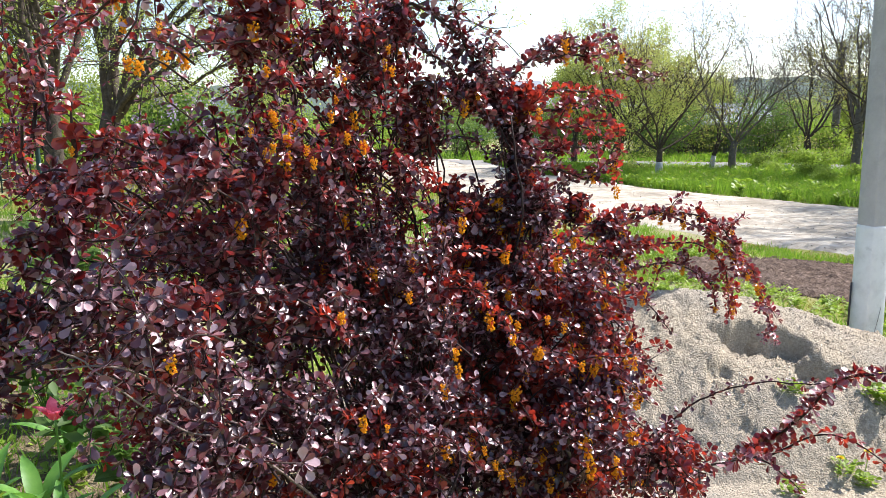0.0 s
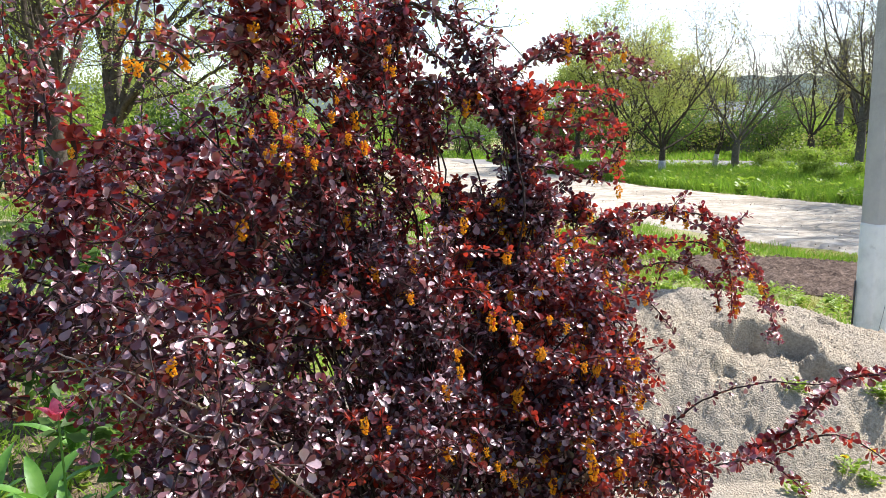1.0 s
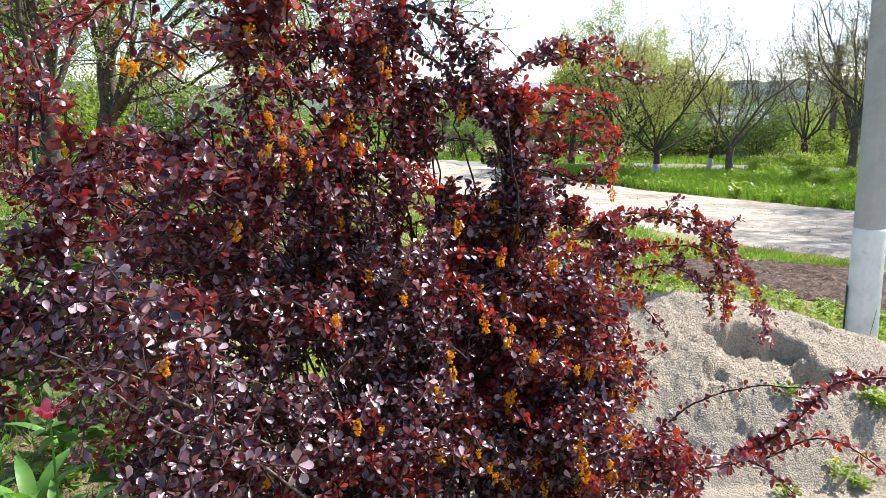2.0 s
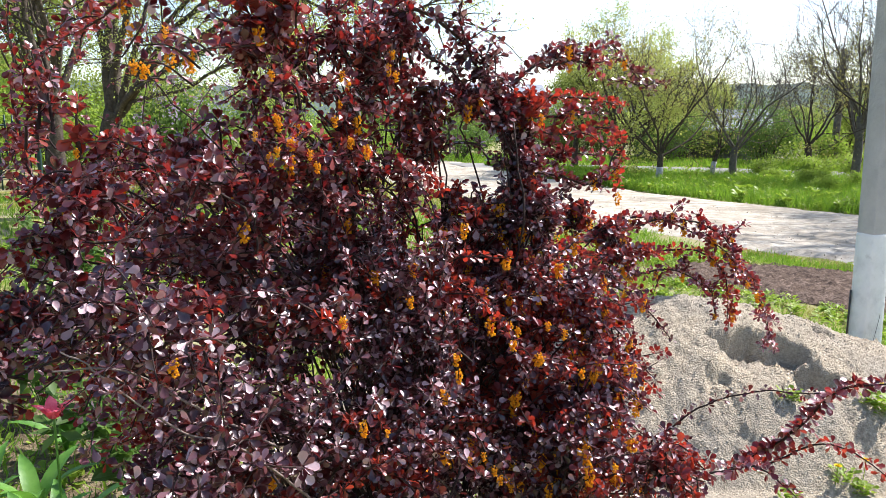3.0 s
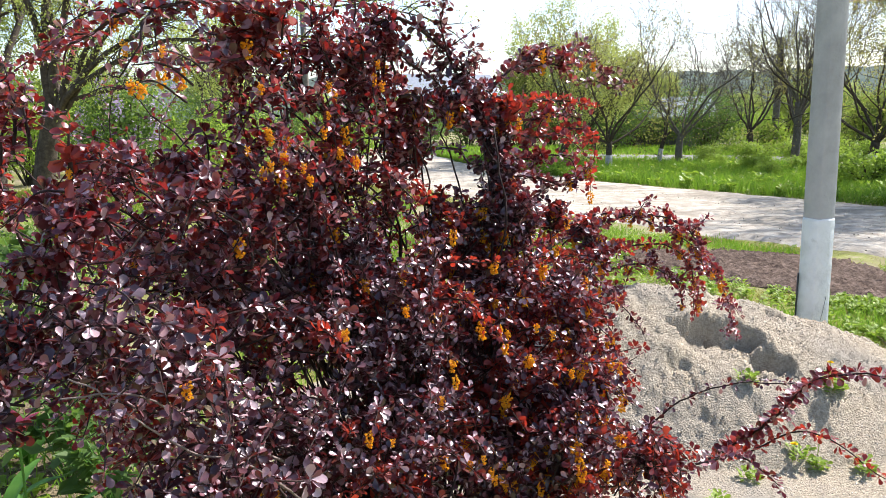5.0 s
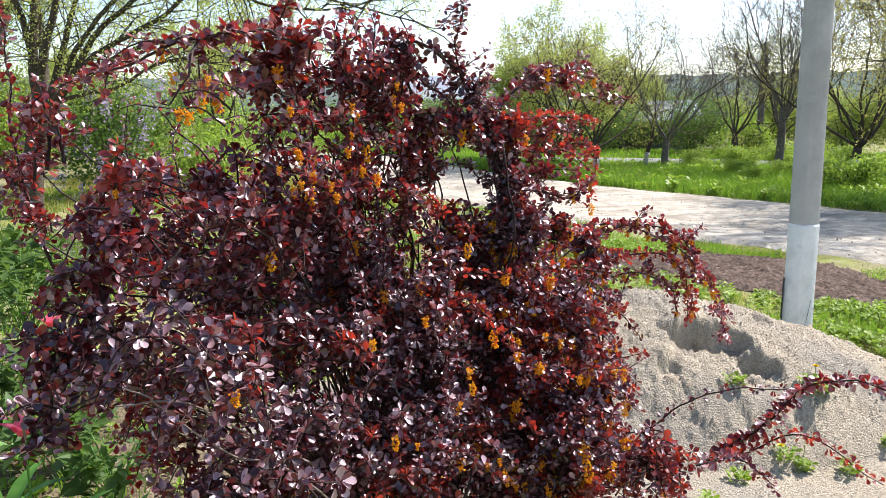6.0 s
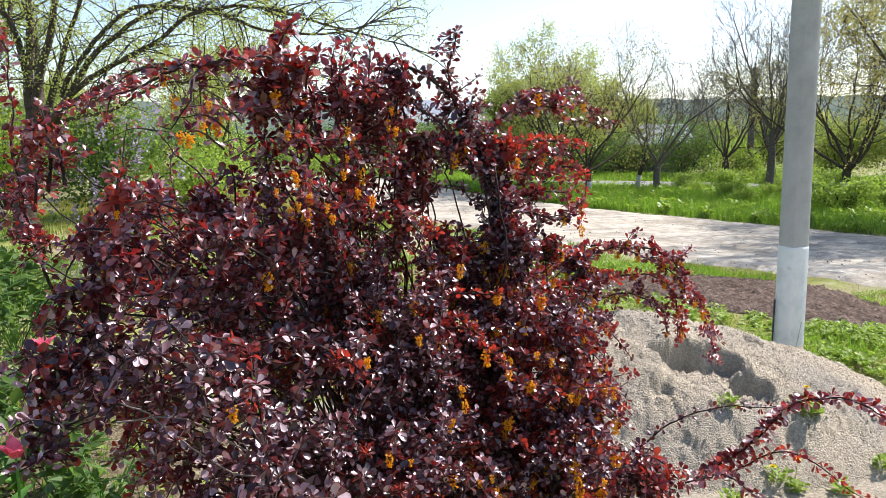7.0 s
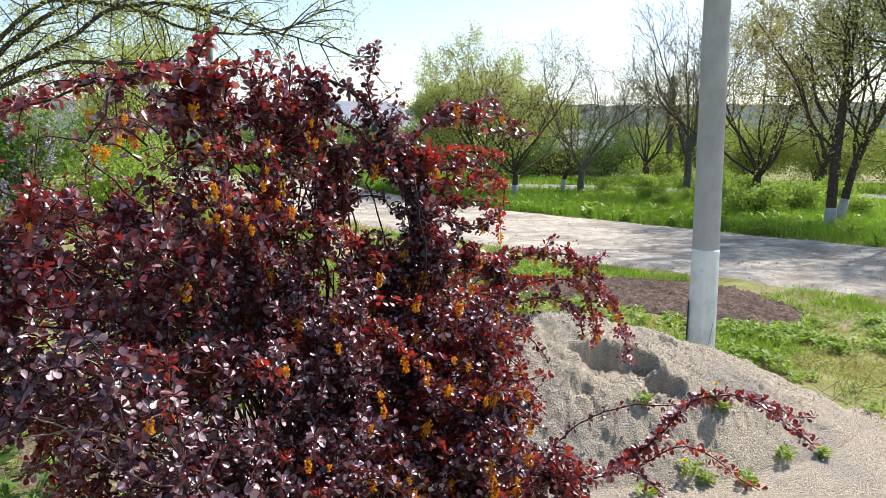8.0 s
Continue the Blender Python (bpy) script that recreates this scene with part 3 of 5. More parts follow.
LOBES_BACK = [((-0.38, 1.47, 1.23), 0.09), ((-0.37, 1.39, 1.14), 0.09), ((-0.28, 1.36, 1.11), 0.09), ((-0.23, 1.45, 1.19), 0.09), ((-0.4, 1.31, 1.13), 0.06), ((-0.27, 1.21, 1.13), 0.07), ((-0.25, 1.30, 1.02), 0.09), ((-0.38, 1.50, 1.02), 0.12), ((-0.58, 1.65, 1.51), 0.04), ((-0.59, 1.64, 1.41), 0.045), ((-0.57, 1.59, 1.32), 0.05), ((-0.20, 1.25, 0.92), 0.10),
              ((-0.34, 1.24, 1.36), 0.05), ((-0.34, 1.18, 1.3), 0.05), ((-0.46, 1.84, 1.35), 0.08), ((-0.35, 1.92, 1.37), 0.07), ((-0.25, 1.89, 1.35), 0.07), ((-0.37, 1.75, 1.32), 0.09), ((-0.32, 1.45, 1.40), 0.045), ((-0.38, 1.45, 1.38), 0.045), ((-0.49, 1.71, 1.32), 0.10)]
LOBES_MID = [((0.11, 1.43, 1.18), 0.16), ((0.11, 1.34, 1.03), 0.15), ((-0.04, 1.44, 1.34), 0.12), ((0.08, 1.22, 0.98), 0.13), ((-0.06, 1.79, 1.14), 0.26), ((0.10, 1.64, 1.42), 0.05), ((-0.06, 1.51, 1.24), 0.12), ((0.07, 1.62, 1.21), 0.07)]
LOBES_TOP = [((0.01, 1.48, 1.49), 0.10), ((-0.09, 1.39, 1.52), 0.09), ((0.03, 1.55, 1.57), 0.07), ((-0.14, 1.39, 1.55), 0.05), ((-0.20, 1.33, 1.40), 0.05), ((-0.12, 1.30, 1.35), 0.09), ((0.24, 1.70, 1.23), 0.07), ((0.15, 1.70, 1.27), 0.06), ((0.07, 1.62, 1.30), 0.045), ((0.17, 1.64, 1.23), 0.06),
             ((0.05, 1.54, 1.52), 0.08), ((0.07, 1.50, 1.58), 0.06), ((-0.04, 1.47, 1.57), 0.07), ((-0.11, 1.38, 1.58), 0.05), ((-0.02, 1.48, 1.39), 0.08), ((-0.07, 1.33, 1.41), 0.07), ((0.08, 1.46, 1.36), 0.06), ((-0.01, 1.41, 1.44), 0.06), ((-0.13, 1.38, 1.43), 0.045), ((0.018, 1.46, 1.565), 0.055),
             ((0.125, 1.56, 1.413), 0.035), ((0.125, 1.55, 1.473), 0.035), ((0.095, 1.54, 1.448), 0.045), ((0.077, 1.50, 1.605), 0.03)]
# the column of dense dark shoots towards the heap
LOBES_COLUMN = [((0.226, 1.64, 1.495), 0.025), ((0.265, 1.67, 1.475), 0.028), ((0.190, 1.60, 1.484), 0.022), ((0.285, 1.68, 1.425), 0.028), ((0.292, 1.66, 1.385), 0.030), ((0.29, 1.64, 1.340), 0.034), ((0.245, 1.63, 1.465), 0.028), ((0.262, 1.62, 1.295), 0.04), ((0.326, 1.62, 1.295), 0.04)]
LOBES_RIGHT = [((0.31, 1.57, 1.14), 0.16), ((0.31, 1.46, 1.00), 0.17), ((0.46, 1.63, 1.01), 0.11), ((0.30, 1.72, 1.22), 0.11), ((0.37, 1.43, 0.88), 0.15),
               ((0.54, 1.54, 0.84), 0.08), ((0.23, 1.87, 0.97), 0.30), ((0.20, 1.77, 1.20), 0.08), ((0.42, 1.72, 1.14), 0.10), ((0.42, 1.51, 1.14), 0.08), ((0.42, 1.45, 1.03), 0.08), ((0.37, 1.35, 0.97), 0.09), ((0.50, 1.35, 0.93), 0.06),
               ((0.34, 1.66, 1.3), 0.04), ((0.413, 1.72, 1.279), 0.04), ((0.48, 1.78, 1.246), 0.035), ((0.283, 1.62, 1.29), 0.045), ((0.209, 1.6, 1.301), 0.03), ((0.165, 1.58, 1.309), 0.03), ((0.501, 1.74, 1.202), 0.04)]
LOBES_LOW = [((0.20, 1.50, 0.70), 0.30), ((-0.12, 1.38, 0.75), 0.26), ((0.45, 1.75, 0.62), 0.25), ((-0.1, 1.9, 0.7), 0.3)]


def fill_lobe(c, rad, count, mat=M_LEAF, flower=0.03, single=0.0, young=0.08, size=(0.010, 0.0205)):
    """Short arching shoots that end in one part of the crown, on one carrying limb. young: share of shoots in the
    backlit leaf colour.
    """
    # fresh collects the shoots that get the backlit red copy
    sh, fresh = Shoots(), Shoots()
    c = np.array(c)
    core = np.array((ROOT[0], ROOT[1], max(0.35, c[2] - 0.35)))
    inward = unit(core - c)
    knot = c + inward * rad * 0.7
    low = ROOT + rng.normal(size=3) * (0.05, 0.05, 0)
    if knot[0] > 0.14 and knot[2] > 1.3:
        mid = np.array((0.30, 1.67, 1.10))
    else:
        mid = np.array((0.10 + 0.4 * (knot[0] - 0.10), 1.70 + 0.24 * (knot[1] - 1.70), max(0.3, 0.74 * knot[2])))
    mid += rng.normal(size=3) * 0.04
    limb = spline([low, mid, knot], 0.04)
    limb[1:-1] += np.cumsum(rng.normal(size=(len(limb) - 2, 3)) * 0.004, 0)
    sh.wood.add(*tube(limb, np.linspace(0.0050, 0.0014, len(limb)), 6))
    for _ in range(count):
        d = unit(rng.normal(size=3) + np.array((0, -0.15, 0.1)))
        end = c + d * rad * rng.uniform(0.45, 1.08)
        start = knot + rng.normal(size=3) * rad * 0.3
        bow = (start + end) / 2 + np.array((0, 0, 0.35 * np.linalg.norm(end - start))) * rng.uniform(0.0, 0.9) + rng.normal(size=3) * 0.012
        end = end + np.array((0, 0, -0.02))
        (fresh if rng.random() < young else sh).grow([start, bow, end], 0.0018, 0.0007, 0.0135, (4, 7), size, 0.25, flower)
    if fresh.P:
        finish_branch(fresh, M_LEAF_BACKLIT, M_STEM, "shoots in redder backlit leaf colour", kind="stuff")
    return finish_branch(sh, mat, M_STEM, "", single, kind="stuff")


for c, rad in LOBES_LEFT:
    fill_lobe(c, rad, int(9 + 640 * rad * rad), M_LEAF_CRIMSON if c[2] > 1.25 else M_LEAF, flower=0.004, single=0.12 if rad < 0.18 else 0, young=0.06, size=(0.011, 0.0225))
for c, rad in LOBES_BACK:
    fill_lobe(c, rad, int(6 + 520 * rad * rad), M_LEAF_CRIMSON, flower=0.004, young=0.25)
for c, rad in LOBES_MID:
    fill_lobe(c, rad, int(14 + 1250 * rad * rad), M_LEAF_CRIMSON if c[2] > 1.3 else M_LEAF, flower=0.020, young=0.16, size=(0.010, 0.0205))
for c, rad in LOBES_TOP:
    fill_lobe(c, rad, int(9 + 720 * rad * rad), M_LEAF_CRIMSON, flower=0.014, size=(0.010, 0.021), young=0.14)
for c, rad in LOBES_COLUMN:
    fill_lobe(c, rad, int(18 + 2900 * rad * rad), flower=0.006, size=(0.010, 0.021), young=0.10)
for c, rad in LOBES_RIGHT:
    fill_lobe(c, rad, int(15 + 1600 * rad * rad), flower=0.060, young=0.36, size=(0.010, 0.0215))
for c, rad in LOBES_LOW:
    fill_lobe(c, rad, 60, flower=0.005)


def long_shoot(pts, r0=0.0035, r1=0.001, mat=M_LEAF, gap=0.012, leaves=(4, 6), size=(0.011, 0.022), flower=0.03, start=0.0, sides=0, single=0.0):
    sh = Shoots()
    sh.grow(pts, r0, r1, gap, leaves, size, start, flower)
    path = spline(pts, 0.012)
    for _ in range(sides):
        i = int(rng.uniform(0.25, 0.95) * len(path))
        d = unit(np.gradient(path, axis=0)[i] + rng.normal(size=3) * 0.8)
        q = path[i] + d * rng.uniform(0.03, 0.07)
        sh.grow([path[i], (path[i] + q) / 2 + (0, 0, 0.006), q + (0, 0, -0.006)], 0.0014, 0.0006, gap, leaves, size, 0.1, flower)
    return finish_branch(sh, mat, M_STEM, "", single, kind="stuff" if sides else "")


# arching sprays on the side of the heap
long_shoot([(0.35, 1.80, 1.19), (0.54, 1.99, 1.19), (0.70, 2.09, 1.22), (0.84, 2.14, 1.18), (0.96, 2.23, 1.06), (1.05, 2.30, 0.93), (1.12, 2.37, 0.80)], mat=M_LEAF_CRIMSON, flower=0.12, leaves=(5, 7), size=(0.013, 0.024), sides=10)
long_shoot([(0.45, 1.90, 1.15), (0.57, 2.01, 1.14), (0.77, 2.09, 1.14), (0.88, 2.14, 1.06), (0.93, 2.21, 0.91)], mat=M_LEAF_BACKLIT, flower=0.12, leaves=(5, 7), size=(0.012, 0.023), sides=8)
long_shoot([(0.38, 1.75, 1.12), (0.50, 1.81, 1.11), (0.60, 1.87, 1.04), (0.66, 1.89, 0.97)], flower=0.05, sides=5)
long_shoot([(0.42, 1.89, 1.16), (0.57, 2.00, 1.10), (0.70, 2.07, 1.10), (0.82, 2.12, 1.04), (0.85, 2.15, 0.96)], mat=M_LEAF_CRIMSON, flower=0.10, size=(0.012, 0.023), sides=7)
long_shoot([(0.47, 1.94, 1.21), (0.60, 2.05, 1.23), (0.73, 2.11, 1.20), (0.88, 2.15, 1.12), (0.96, 2.18, 1.02)], mat=M_LEAF_CRIMSON, flower=0.14, size=(0.012, 0.023), sides=9)
# upright and nodding sprays on top
long_shoot([(0.223, 1.62, 1.498), (0.196, 1.58, 1.547), (0.174, 1.55, 1.588), (0.165, 1.53, 1.619), (0.172, 1.52, 1.650), (0.178, 1.52, 1.680)], gap=0.0055, leaves=(4, 6), size=(0.012, 0.020), flower=0.0, sides=2)
long_shoot([(0.064, 1.50, 1.605), (0.10, 1.50, 1.615), (0.129, 1.51, 1.602), (0.161, 1.54, 1.584), (0.198, 1.58, 1.562), (0.235, 1.62, 1.527), (0.272, 1.66, 1.495)], gap=0.009, size=(0.010, 0.020), sides=6, flower=0.01)
long_shoot([(0.189, 1.57, 1.579), (0.212, 1.57, 1.594), (0.237, 1.58, 1.611)], 0.0014, 0.0005, gap=0.013, leaves=(2, 4), size=(0.008, 0.015), flower=0.0)
long_shoot([(0.101, 1.56, 1.383), (0.133, 1.58, 1.399), (0.17, 1.60, 1.413), (0.21, 1.62, 1.409), (0.231, 1.64, 1.385), (0.26, 1.66, 1.375)], gap=0.010, size=(0.010, 0.019), flower=0.02, sides=3)
long_shoot([(0.101, 1.50, 1.565), (0.126, 1.52, 1.544), (0.153, 1.55, 1.533), (0.177, 1.58, 1.512)], gap=0.011, size=(0.010, 0.018), flower=0.0, sides=2)
long_shoot([(0.103, 1.52, 1.496), (0.133, 1.54, 1.497), (0.166, 1.57, 1.477), (0.21, 1.60, 1.488)], mat=M_LEAF_CRIMSON, gap=0.010, size=(0.010, 0.019), flower=0.02, sides=4)
long_shoot([(0.288, 1.62, 1.303), (0.288, 1.66, 1.364), (0.281, 1.68, 1.417), (0.288, 1.68, 1.466), (0.292, 1.68, 1.505)], 0.004, 0.0012, sides=12, flower=0.02, size=(0.011, 0.021))
for pts in ([(0.288, 1.67, 1.45), (0.296, 1.66, 1.48), (0.30, 1.65, 1.505)], [(0.283, 1.67, 1.45), (0.275, 1.66, 1.478), (0.27, 1.65, 1.495)], [(0.29, 1.67, 1.44), (0.312, 1.66, 1.465), (0.325, 1.65, 1.48)]):
    long_shoot(pts, 0.0016, 0.0007, M_LEAF_BACKLIT, 0.009, (4, 6), (0.016, 0.028), 0.08)
long_shoot([(0.265, 1.68, 1.509), (0.333, 1.75, 1.552), (0.421, 1.85, 1.578), (0.511, 1.95, 1.595), (0.565, 2.0, 1.548), (0.626, 2.05, 1.506)], gap=0.010, flower=0.03, sides=8, size=(0.011, 0.021))
long_shoot([(0.333, 1.75, 1.547), (0.395, 1.82, 1.566), (0.461, 1.88, 1.566), (0.515, 1.93, 1.583)], mat=M_LEAF_CRIMSON, gap=0.010, flower=0.05, sides=6, size=(0.011, 0.021))
long_shoot([(0.293, 1.68, 1.477), (0.362, 1.74, 1.492), (0.43, 1.80, 1.488), (0.508, 1.86, 1.475)], mat=M_LEAF_BACKLIT, gap=0.010, flower=0.04, sides=3, size=(0.011, 0.022))
long_shoot([(0.294, 1.68, 1.439), (0.357, 1.73, 1.42), (0.433, 1.80, 1.433), (0.489, 1.84, 1.428), (0.517, 1.86, 1.396), (0.51, 1.86, 1.358), (0.494, 1.86, 1.335)], mat=M_LEAF_BACKLIT, gap=0.010, flower=0.05, sides=4, size=(0.011, 0.022))
long_shoot([(0.294, 1.68, 1.455), (0.357, 1.73, 1.455), (0.433, 1.80, 1.462), (0.47, 1.84, 1.455)], mat=M_LEAF_CRIMSON, gap=0.012, sides=2, size=(0.010, 0.019))
long_shoot([(0.292, 1.66, 1.397), (0.356, 1.72, 1.379), (0.409, 1.77, 1.384), (0.46, 1.80, 1.378)], mat=M_LEAF_CRIMSON, gap=0.010, sides=5, flower=0.02)
long_shoot([(0.295, 1.64, 1.36), (0.364, 1.70, 1.347), (0.422, 1.74, 1.331), (0.472, 1.78, 1.319)], gap=0.010, sides=5, flower=0.02)
for pts in ([(-0.088, 1.38, 1.560), (-0.081, 1.36, 1.597), (-0.073, 1.34, 1.618)], [(-0.088, 1.38, 1.575), (-0.097, 1.36, 1.615), (-0.085, 1.33, 1.646), (-0.078, 1.32, 1.655)], [(-0.06, 1.38, 1.57), (-0.05, 1.35, 1.60), (-0.035, 1.33, 1.612)], [(-0.11, 1.38, 1.57), (-0.125, 1.36, 1.595), (-0.14, 1.34, 1.605)]):
    long_shoot(pts, 0.0018, 0.0008, M_LEAF_BACKLIT if pts[0][0] < -0.087 and len(pts) == 3 else M_LEAF_CRIMSON, 0.009, (5, 7), (0.015, 0.029), 0.0)
for pts in ([(-0.024, 1.42, 1.592), (-0.024, 1.42, 1.62), (-0.015, 1.42, 1.638)], [(-0.007, 1.42, 1.60), (0.01, 1.42, 1.618), (-0.001, 1.44, 1.645)], [(0.054, 1.50, 1.592), (0.064, 1.50, 1.618), (0.086, 1.50, 1.632)], [(0.034, 1.50, 1.609), (0.038, 1.50, 1.635), (0.034, 1.50, 1.655)]):
    long_shoot(pts, 0.0016, 0.0007, M_LEAF_CRIMSON, 0.010, (4, 6), (0.011, 0.022), 0.0)
# low sprays reaching over the heap
long_shoot([(0.593, 1.42, 0.896), (0.653, 1.41, 0.935), (0.681, 1.37, 0.997), (0.699, 1.3, 1.079), (0.723, 1.26, 1.104), (0.76, 1.24, 1.106), (0.808, 1.22, 1.079), (0.833, 1.2, 1.06), (0.856, 1.19, 1.039)], 0.0030, 0.0009, M_LEAF_CRIMSON, gap=0.0075, leaves=(5, 7), size=(0.012, 0.021), flower=0.0)
long_shoot([(0.779, 1.25, 1.1), (0.845, 1.27, 1.074), (0.881, 1.28, 1.053), (0.926, 1.28, 1.048)], 0.0016, 0.0007, M_LEAF_CRIMSON, gap=0.009, leaves=(3, 5), size=(0.010, 0.018), flower=0.0)
long_shoot([(0.485, 1.45, 0.928), (0.543, 1.43, 0.992), (0.589, 1.42, 1.022), (0.632, 1.4, 1.042), (0.685, 1.37, 1.052), (0.716, 1.33, 1.073)], 0.0018, 0.0008, gap=0.011, leaves=(3, 5), size=(0.008, 0.015), flower=0.0)
long_shoot([(0.576, 1.36, 0.934), (0.635, 1.35, 0.951), (0.677, 1.33, 0.984), (0.705, 1.31, 0.998), (0.742, 1.29, 0.987), (0.778, 1.27, 0.96), (0.808, 1.25, 0.947)], 0.0020, 0.0007, M_LEAF_BACKLIT, gap=0.010, leaves=(3, 5), size=(0.010, 0.018), flower=0.0)
long_shoot([(0.528, 1.3, 0.954), (0.584, 1.3, 0.961), (0.632, 1.3, 0.935), (0.666, 1.3, 0.903)], 0.0018, 0.0007, M_LEAF_CRIMSON, gap=0.009, leaves=(4, 6), size=(0.010, 0.019), flower=0.02)
long_shoot([(0.42, 1.45, 0.90), (0.50, 1.44, 0.90), (0.57, 1.42, 0.885)], gap=0.009, size=(0.011, 0.020), flower=0.03, sides=4)
# tall and hanging sprays on the garden side
long_shoot([(-0.30, 1.22, 1.18), (-0.32, 1.22, 1.30), (-0.33, 1.24, 1.37)], sides=2, flower=0.0, size=(0.016, 0.028))
long_shoot([(-0.52, 1.68, 1.05), (-0.575, 1.63, 1.30), (-0.590, 1.61, 1.42), (-0.592, 1.60, 1.50), (-0.582, 1.60, 1.55), (-0.588, 1.60, 1.60), (-0.582, 1.60, 1.645), (-0.60, 1.60, 1.70)], 0.004, 0.001, M_LEAF_CRIMSON, gap=0.013, leaves=(3, 5), size=(0.014, 0.026), flower=0.0, sides=4, start=0.35)
long_shoot([(-0.069, 1.36, 1.594), (-0.101, 1.30, 1.609), (-0.128, 1.24, 1.604), (-0.158, 1.18, 1.588), (-0.201, 1.17, 1.578), (-0.269, 1.24, 1.556), (-0.353, 1.34, 1.551), (-0.43, 1.42, 1.536)], 0.0024, 0.0008, M_LEAF_CRIMSON, gap=0.010, leaves=(4, 6), size=(0.009, 0.018), flower=0.01, sides=6)
long_shoot([(-0.168, 1.17, 1.584), (-0.168, 1.13, 1.563), (-0.169, 1.12, 1.542), (-0.183, 1.12, 1.525), (-0.194, 1.12, 1.509), (-0.212, 1.14, 1.514)], 0.0018, 0.0006, gap=0.013, leaves=(2, 4), size=(0.010, 0.019), flower=0.0)
long_shoot([(-0.10, 1.34, 1.545), (-0.137, 1.28, 1.536), (-0.165, 1.25, 1.527), (-0.188, 1.22, 1.531)], 0.0018, 0.0006, M_LEAF_CRIMSON, gap=0.014, leaves=(3, 5), size=(0.012, 0.022), flower=0.03, sides=1, single=0.2)
long_shoot([(-0.123, 1.34, 1.568), (-0.147, 1.30, 1.574), (-0.154, 1.28, 1.585)], 0.0016, 0.0006, gap=0.012, size=(0.012, 0.022), flower=0.0)
long_shoot([(-0.469, 1.45, 1.415), (-0.464, 1.46, 1.475), (-0.47, 1.47, 1.514), (-0.478, 1.48, 1.544)], mat=M_LEAF_CRIMSON, gap=0.010, leaves=(4, 7), size=(0.011, 0.022), flower=0.0, sides=3)
long_shoot([(-0.443, 1.45, 1.424), (-0.45, 1.46, 1.48), (-0.446, 1.47, 1.514)], mat=M_LEAF_CRIMSON, gap=0.011, leaves=(4, 6), size=(0.011, 0.022), flower=0.0)
long_shoot([(-0.50, 1.47, 1.38), (-0.49, 1.46, 1.43), (-0.47, 1.45, 1.46)], mat=M_LEAF_BACKLIT, gap=0.012, leaves=(3, 6), size=(0.010, 0.020), flower=0.12)
long_shoot([(-0.283, 1.20, 1.400), (-0.274, 1.18, 1.435), (-0.266, 1.17, 1.462)], mat=M_LEAF_BACKLIT, gap=0.010, leaves=(3, 5), size=(0.014, 0.027), flower=0.0)
long_shoot([(-0.48, 2.05, 1.10), (-0.53, 2.03, 1.40), (-0.53, 2.03, 1.47), (-0.52, 2.03, 1.53)], gap=0.016, leaves=(2, 4), flower=0.0)
long_shoot([(-0.40, 2.05, 1.15), (-0.44, 2.05, 1.40), (-0.44, 2.11, 1.47), (-0.42, 2.16, 1.53)], gap=0.016, leaves=(2, 4), flower=0.0)
# thin open twigs under the arching spray
for pts in ([(-0.20, 1.58, 1.36), (-0.26, 1.57, 1.43), (-0.31, 1.55, 1.48), (-0.33, 1.52, 1.52)], [(-0.13, 1.60, 1.38), (-0.17, 1.58, 1.45), (-0.22, 1.56, 1.49)], [(-0.28, 1.60, 1.36), (-0.36, 1.58, 1.42), (-0.42, 1.54, 1.45)],
            [(-0.40, 1.55, 1.34), (-0.45, 1.50, 1.31), (-0.47, 1.47, 1.26), (-0.50, 1.45, 1.22), (-0.52, 1.42, 1.16)]):
    long_shoot(pts, 0.0022, 0.0007, M_LEAF_CRIMSON, 0.026, (1, 3), (0.009, 0.017), 0.02, 0.15, 3)
# blossom-laden spurs
SPURS_HIGH = [(-0.168, 1.12, 1.542), (-0.18, 1.12, 1.525), (-0.192, 1.12, 1.508), (0.06, 1.42, 1.55), (0.06, 1.41, 1.52), (-0.08, 1.30, 1.51), (0.01, 1.38, 1.50), (0.0, 1.36, 1.47), (0.0, 1.35, 1.45), (0.01, 1.36, 1.42), (-0.09, 1.28, 1.45), (-0.07, 1.27, 1.44), (-0.08, 1.26, 1.42), (-0.07, 1.25, 1.40), (-0.02, 1.28, 1.40), (-0.04, 1.27, 1.43), (-0.27, 1.16, 1.42), (0.10, 1.51, 1.54)]
SPURS_LOW = [(0.16, 1.26, 1.14), (0.13, 1.21, 1.10), (-0.12, 1.0, 1.22), (0.06, 1.13, 1.11), (0.01, 1.17, 1.23), (0.12, 1.28, 1.21), (0.20, 1.19, 1.03), (0.23, 1.27, 0.98), (0.24, 1.31, 0.94), (0.25, 1.32, 0.91), (0.26, 1.33, 0.89), (0.33, 1.28, 1.0), (0.27, 1.39, 1.15), (0.28, 1.34, 1.11), (0.33, 1.33, 1.10), (0.33, 1.38, 1.14), (0.39, 1.27, 1.0), (0.23, 1.61, 1.28)]
